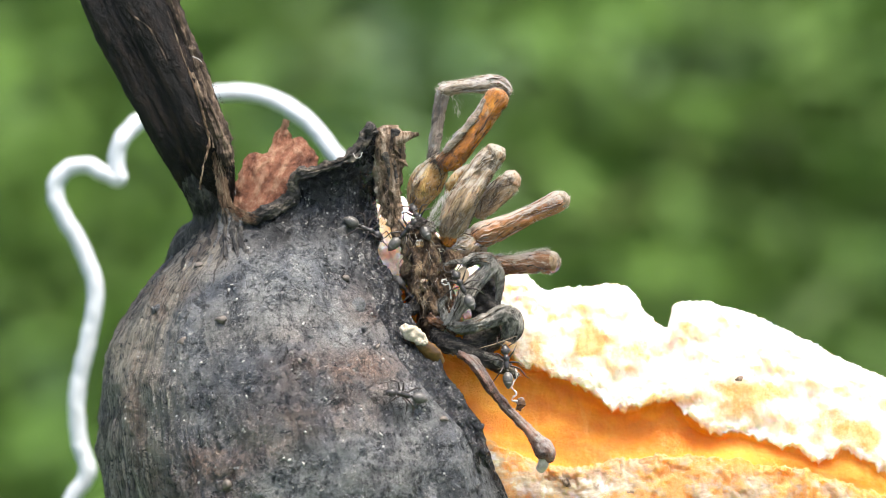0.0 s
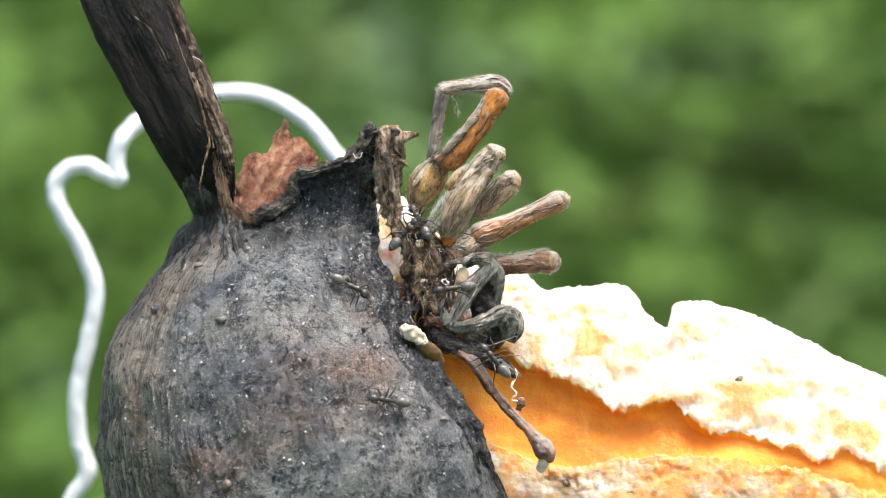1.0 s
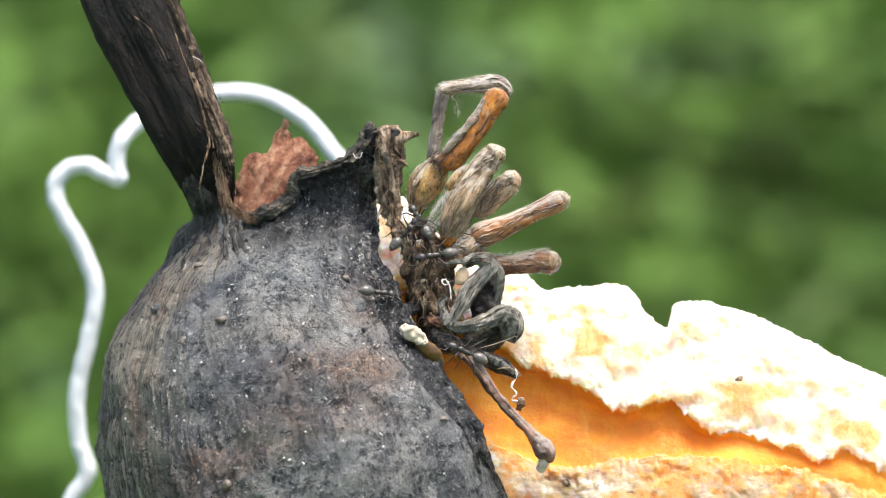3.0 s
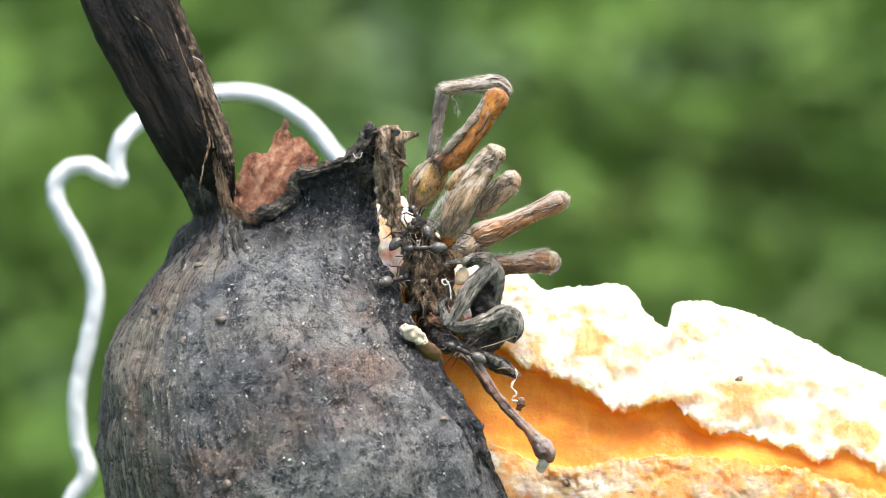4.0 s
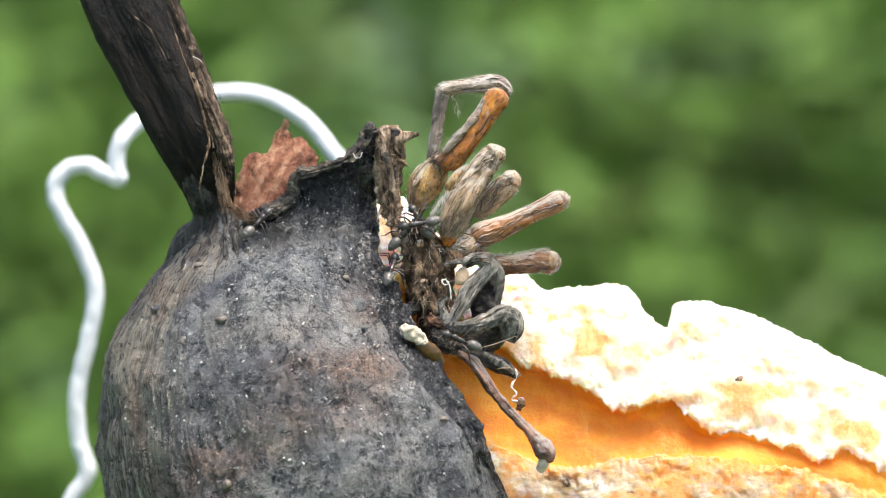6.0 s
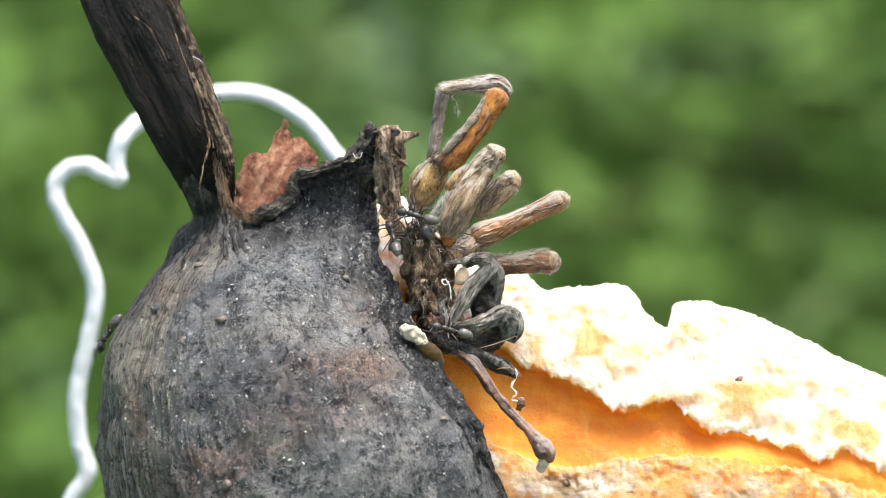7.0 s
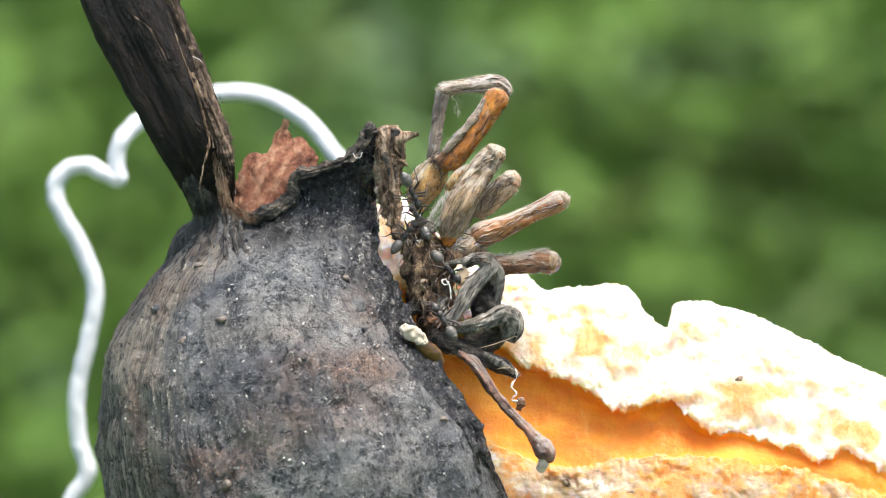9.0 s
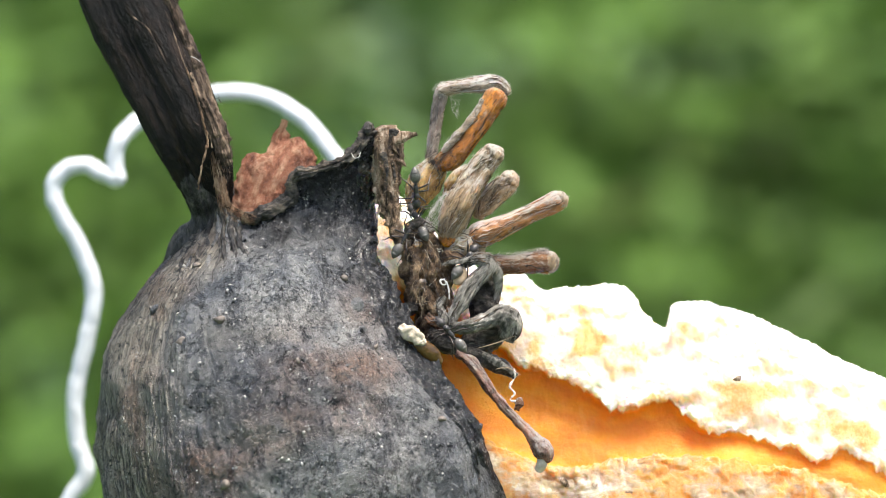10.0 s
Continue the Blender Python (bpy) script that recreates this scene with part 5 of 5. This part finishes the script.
SCRAPS = ((BODY, -2.45, -0.45, 0.8, 0.7), (SOOT, -2.10, 2.30, 0.6, 0.5), (DUSTY, -1.70, -3.20, 0.5, 0.7), (SOOT, 0.30, -5.95, 0.8, 0.5), (BODY, 0.05, -4.70, 0.7, 0.5), (SOOT, -2.70, -5.20, 0.6, 0.6), (TAN, -2.10, 0.45, 0.4, 0.4), (BODY, 1.40, -0.70, 0.6, 0.5), (BROWNLEG, 1.05, -5.20, 0.5, 0.7))


# ---- ants ----
ANT_SIZE = 0.87
HIPS = ((0.55, 0.24, 52), (0.2, 0.27, 92), (-0.15, 0.25, 132))


def leg_shape(reach):
    s = Shape()
    s.add(*tube([(0, 0, 0, 0.07), (0.35 * reach, 0, 0.35, 0.10), (0.85 * reach, 0, 0.62, 0.075), (0.92 * reach, 0, 0.6, 0.075), (1.35 * reach, 0, 0.05, 0.06), (1.6 * reach, 0, -0.35, 0.04), (2.0 * reach, 0, -0.42, 0.02)], 3, 6))
    return s


LEGS = [mesh("leg", *(lambda s: (s.v, s.f))(leg_shape(r)), ANTLEG, size=ANT_SIZE) for r in (0.95, 1.0, 1.25)]


def ant_meshes():
    """The ant faces +x, its middle at the origin, feet near z = -0.45."""
    tho = Shape().add(*tube([(-0.62, 0, 0.02, 0.14), (-0.4, 0, 0.12, 0.26), (0.05, 0, 0.16, 0.27), (0.25, 0, 0.2, 0.25), (0.55, 0, 0.26, 0.33), (0.85, 0, 0.2, 0.24), (1.0, 0, 0.14, 0.12)], 4, 14))
    tho.add(*tube([(-0.9, 0, -0.02, 0.10), (-0.75, 0, 0.2, 0.15), (-0.6, 0, 0.0, 0.10)], 4, 8))
    gas = Shape()
    prof = [(-0.85, 0, 0.0, 0.12), (-1.05, 0, 0.05, 0.36), (-1.4, 0, 0.1, 0.53), (-1.8, 0, 0.08, 0.52), (-2.2, 0, 0.0, 0.37), (-2.5, 0, -0.08, 0.14), (-2.58, 0, -0.1, 0.03)]
    gas.add(*tube(prof, 5, 20))
    for x, r in ((-1.32, 0.525), (-1.72, 0.545), (-2.08, 0.44)):
        gas.add(*tube([(x + 0.05, 0, 0.08, r - 0.02), (x, 0, 0.08, r + 0.015), (x - 0.06, 0, 0.07, r - 0.02)], 2, 20, cap=False))
    head = Shape().add(*tube([(0.92, 0, 0.16, 0.14), (1.05, 0, 0.18, 0.34), (1.35, 0, 0.14, 0.45), (1.7, 0, 0.05, 0.38), (1.95, 0, -0.04, 0.24), (2.0, 0, -0.06, 0.1)], 5, 18, flat=1.0))
    jaw = Shape()
    for q in (-1, 1):
        jaw.add(*tube([(1.9, 0.2 * q, -0.08, 0.08), (2.1, 0.2 * q, -0.14, 0.07), (2.22, 0.06 * q, -0.16, 0.03)], 3, 6))
    eyes = [blob(1.42, 0.42 * q, 0.26, 0.14, 0.1, 0.13, nu=10, nv=8) for q in (-1, 1)]
    feel = [tube([(1.75, 0.2 * q, 0.2, 0.05), (1.95, 0.55 * q, 0.42, 0.055), (2.1, 0.85 * q, 0.5, 0.055), (2.45, 0.8 * q, 0.3, 0.05), (2.85, 0.7 * q, 0.05, 0.05)], 4, 6) for q in (-1, 1)]
    m = lambda n, s, t: mesh(n, *((s.v, s.f) if isinstance(s, Shape) else s), t, size=ANT_SIZE)
    return m("thorax", tho, ANT), m("gaster", gas, GASTER), m("head", head, ANT), m("jaws", jaw, ANT), [m("eye", e, ANT) for e in eyes], [m("antenna", e, ANTLEG) for e in feel]


ANT_PARTS = ant_meshes()


def ant(label):
    a = tagged(new("ant"), label, "ant", "ants on the fruit")
    a.empty_display_size = 0.002
    tho, gas, head, jaws, eyes, feel = ANT_PARTS

    def child(n, me, to):
        ob = new(n, me)
        ob.parent = to
        return ob
    child("thorax", tho, a)
    child("gaster", gas, a)
    h = child("head", head, a)
    child("jaws", jaws, h)
    for e in eyes:
        child("eye", e, h)
    for e in feel:
        child("antenna", e, h)
    for i, (x, y, turn) in enumerate(HIPS):
        for side in (1, -1):
            ob = child("leg", LEGS[i], a)
            ob.matrix_basis = pose(x * MM * ANT_SIZE, side * y * MM * ANT_SIZE, 0, 0, 0, side * turn)
    return a


def ant_pose(x, y, z, up, turn):
    """An ant at x, y, z whose back points along up and whose head points turn degrees up from +x, as seen from the front."""
    f = Vector((math.cos(radians(turn)), 0, math.sin(radians(turn))))
    f = (f - up * f.dot(up)).normalized()
    l = up.cross(f)
    m = Matrix((f, l, up)).transposed().to_4x4()
    return LEAN @ Matrix.Translation(Vector((x, y, z)) * MM) @ m


ANTS = [
    ("dark ant roaming the peel and climbing the torn collar", None, [(0, -7.25, 2.74, 1.31, -15), (0.2, -7.84, 2.08, 1.16, -35), (0.4, -10.05, -1.68, -1.34, -100), (0.6, -10.53, -2.33, -1.94, -60), (0.8, -10.24, -2.2, -1.94, -35), (1.0, -8.29, -2.52, -3.77, -20), (1.2, -8.04, -2.79, -4.27, -5), (1.4, -9.22, -3.23, -3.97, -5), (1.6, -9.12, -3.29, -4.11, -4), (2.5, -9.02, -3.32, -4.21, -2), (2.6, -8.53, -2.88, -4.02, 5), (2.7, -7.25, -2.45, -4.52, 10), (3.2, -5.79, -0.64, -4.04, 20), (3.8, -4.61, 0.6, -3.16, 28), (4.0, -4.51, 0.6, -3.1, 30), (4.5, -4.31, 0.8, -1.95, 33), (5.5, -4.21, 0.8, -1.75, 28), (5.7, -4.61, 0.8, -2.05, 40), (6.3, -5.01, 0.8, -1.45, 60), (6.8, -4.91, 1, 0.25, 70), (7.0, -4.81, 1, 0.65, 80), (7.25, -4.71, 1, 1.65, 55), (7.5, -4.21, 1, 2.51, 30), (8.0, -3.96, 1, 3.16, 20), (8.5, -3.71, 1, 3.51, 5), (8.8, -3.51, 0.8, 4.46, -30), (9.0, -3.11, 1, 5.16, -55), (9.5, -2.71, 1.2, 5.32, -50), (10.0, -2.66, 1.2, 5.42, -75)]),
    ("dark ant crossing the lower peel of the fruit", None, [(0, -3.63, -6.93, -13.0, 180), (0.2, -4.27, -7.16, -12.85, 180), (0.4, -4.9, -7.38, -12.74, 180), (0.8, -5.34, -7.71, -13.07, 180), (1.0, -5.09, -7.74, -13.37, 180), (1.2, -4.61, -7.47, -13.18, 215), (1.4, -4.9, -7.67, -13.37, 255), (1.5, -4.99, -7.9, -13.85, 245), (1.6, -5.67, -8.21, -14.03, 225), (1.7, -5.58, -8.17, -13.99, 190), (1.8, -6.16, -8.15, -13.45, 175), (1.9, -8.36, -8.42, -12.66, 165), (2.0, -15.22, -9.0, -14.3, 205), (2.1, -14.24, -9.27, -14.97, 240), (2.2, -12.94, -9.97, -20.39, 270), (2.4, -12.78, -9.05, -27.27, 270), (3.4, -12.9, -8.37, -30.26, 270), (10.0, -12.9, -8.37, -30.26, 275)]),
    ("dark ant leaving the spider to cross the peel", None, [(0, -3.42, 2.26, -4.48, -70), (0.5, -3.43, 3.18, -3.98, -65), (0.8, -3.52, 2.5, -4.23, -90), (1.0, -3.52, 1.9, -4.57, -115), (1.2, -3.8, -0.26, -5.7, -95), (1.4, -3.33, -2.74, -8.09, -85), (1.5, -4.87, -5.99, -10.53, -135), (1.6, -7.45, -7.45, -11.12, -155), (1.7, -9.67, -8.49, -12.26, -140), (1.8, -13.13, -8.95, -13.13, -160), (1.9, -17.29, -8.65, -14.99, -160), (2.0, -20.67, -7.54, -16.85, -145), (2.1, -21.28, -7.24, -20.54, -100), (2.3, -21.47, -5.69, -27.52, -90), (3.2, -21.16, -4.97, -30.54, -90), (10.0, -21.16, -4.97, -30.54, -85)]),
    ("dark ant climbing over the shoulder of the fruit", None, [(0, -27.85, 16, -11.42, 90), (3.6, -27.85, 16, -11.16, 90), (4.1, -28.49, 12, -8.72, 85), (4.3, -27.92, 8.5, -6.39, 75), (4.4, -24.57, -1.96, -5.12, 72), (4.5, -23.87, -0.44, -2.75, 65), (4.6, -22.63, 0.56, -0.7, 40), (4.8, -20.23, -0.37, 0.25, 35), (5.0, -17.15, 0.04, 1.75, 25), (5.2, -14.89, -0.36, 1.75, 5), (5.4, -15.08, -0.44, 1.65, 3), (5.7, -15.38, -0.41, 1.65, 3), (6.0, -16.1, -0.02, 1.95, 60), (6.3, -17.7, 0.01, 1.55, 130), (6.6, -20.79, 1.68, 1.46, 190), (6.8, -24.0, 8.0, 1.38, 222), (6.9, -27.48, 8.0, -2.91, 228), (7.0, -29.62, 8.0, -8.12, 240), (7.1, -29.62, 12, -12.85, 262), (7.3, -28.37, 16, -16.63, 270), (10.0, -27.46, 18, -18.82, 270)]),
    ("dark ant working under the spider's folded grey legs", (0.3, -1, 0.35), [(0, 5.56, -2.4, -10.13, 90), (0.5, 6.16, -2.4, -9.89, 92), (1.0, 4.42, -2.4, -9.69, 130), (1.5, 2.68, -2.4, -9.09, 160), (2.5, 1.99, -2.4, -9.09, 160), (4.0, 1.79, -2.4, -9.04, 160), (4.5, 1.54, -2.4, -8.89, 145), (5.0, 0.94, -2.4, -8.49, 115), (5.5, 1.54, -2.4, -8.4, 140), (7.0, 0.55, -2.4, -7.15, 170), (7.5, 0.05, -2.4, -7.5, 130), (8.0, -0.1, -2.4, -6.81, 122), (8.5, -0.05, -2.4, -7.15, 130), (9.0, -0.05, -2.4, -6.21, 120), (9.5, 0.05, -2.4, -7.15, 125), (10.0, 0.7, -2.4, -7.4, 130)]),
    ("dark ant with its abdomen out beside the torn husk", (-0.35, -1, 0.3), [(0, -3.31, 1.6, 1.46, 45), (3, -3.21, 1.6, 1.51, 47), (6, -3.26, 1.6, 1.46, 44), (8.5, -3.21, 1.6, 1.36, 48), (10, -3.11, 1.6, 1.05, 58)]),
    ("dark ant climbing over the dead spider's body", (0.1, -1, 0.3), [(0, 1.69, -1.9, -3.43, 115), (0.5, 0.65, -1, -3.24, 165), (1.0, 0.8, -1.2, -3.49, 190), (1.5, -0.2, 0.2, -2.35, 245), (2.0, 0.05, 0.2, -2.45, 225), (2.5, 0.05, 0.2, -1.35, 200), (3.2, -1.2, 0.2, -0.45, 190), (4.0, -1.8, 0.2, 0.05, 185), (4.5, -1.95, 0.2, 0.35, 190), (5.0, -1.6, 0.2, 0.8, 205), (5.5, -2.2, 0.2, 1.45, 208), (6.2, -2.3, 0.2, 2.45, 185), (7.0, -2.45, 0.2, 2.95, 165), (7.5, -1.8, 0.2, 2.85, 140), (7.8, -1.4, 0.2, 2.35, 190), (8.0, -1.45, 0.2, 1.95, 240), (8.5, -1.05, 0.2, -0.05, 268), (9.0, 0.45, 0.2, -1.75, 310), (9.5, 1.8, 0.2, -1.45, 350), (10.0, 2.2, 0.2, -0.95, 415)]),
    ("dark ant tucked among the spider's leg bases", (-0.3, -1, 0.4), [(0, -2.11, 1.8, 2.56, 120), (5, -2.06, 1.8, 2.61, 124), (10, -2.11, 1.8, 2.56, 118)]),
]


def ants():
    made = []
    for label, free, rows in ANTS:
        made.append((ant(label), free, rows))
    return made


def stage(free, row):
    t, x, y, z, turn = row
    if free is None:
        up = peel_up(min(x, along(EDGE_ROWS, z)[0] - 2.2), z)
        p = Vector((x, y, z)) + up * 0.66
        return t, ant_pose(p.x, p.y, p.z, up, turn)
    return t, ant_pose(x, y, z, Vector(free).normalized(), turn)


def motions():
    for k, (a, free, rows) in enumerate(COLONY):
        walk(a, [stage(free, r) for r in rows])
        # legs step while the ant walks and stay almost still while it rests
        legs = [o for o in a.children if o.name.startswith("leg")]
        steps = [i * 0.1 for i in range(101)]
        where = [np.interp(steps, [r[0] for r in rows], [r[c] for r in rows]) for c in (1, 3, 4)]
        way, phase = 0.0, []
        for i in range(101):
            if i:
                way += math.hypot(where[0][i] - where[0][i - 1], where[1][i] - where[1][i - 1]) + abs(where[2][i] - where[2][i - 1]) * 0.012
            phase.append(way)
        for n, leg in enumerate(legs):
            i, side = n // 2, 1 if n % 2 == 0 else -1
            x, y, turn = HIPS[i]
            off = 0.0 if (n in (0, 3, 4)) else math.pi
            keyed = []
            for q in range(0, 101, 1):
                w = phase[q] * 2.1 + off + k
                keyed.append((steps[q], pose(x * MM * ANT_SIZE, side * y * MM * ANT_SIZE, 0, 0, -10 * max(0.0, math.cos(w)), side * (turn - 17 * math.sin(w)) + 3 * math.sin(q * 0.23 + n))))
            walk(leg, keyed)


ground()
weeds()
FRUIT = fruit()
debris()
crumbs()
cord()
SPIDER = spider()
COLONY = ants()
motions()
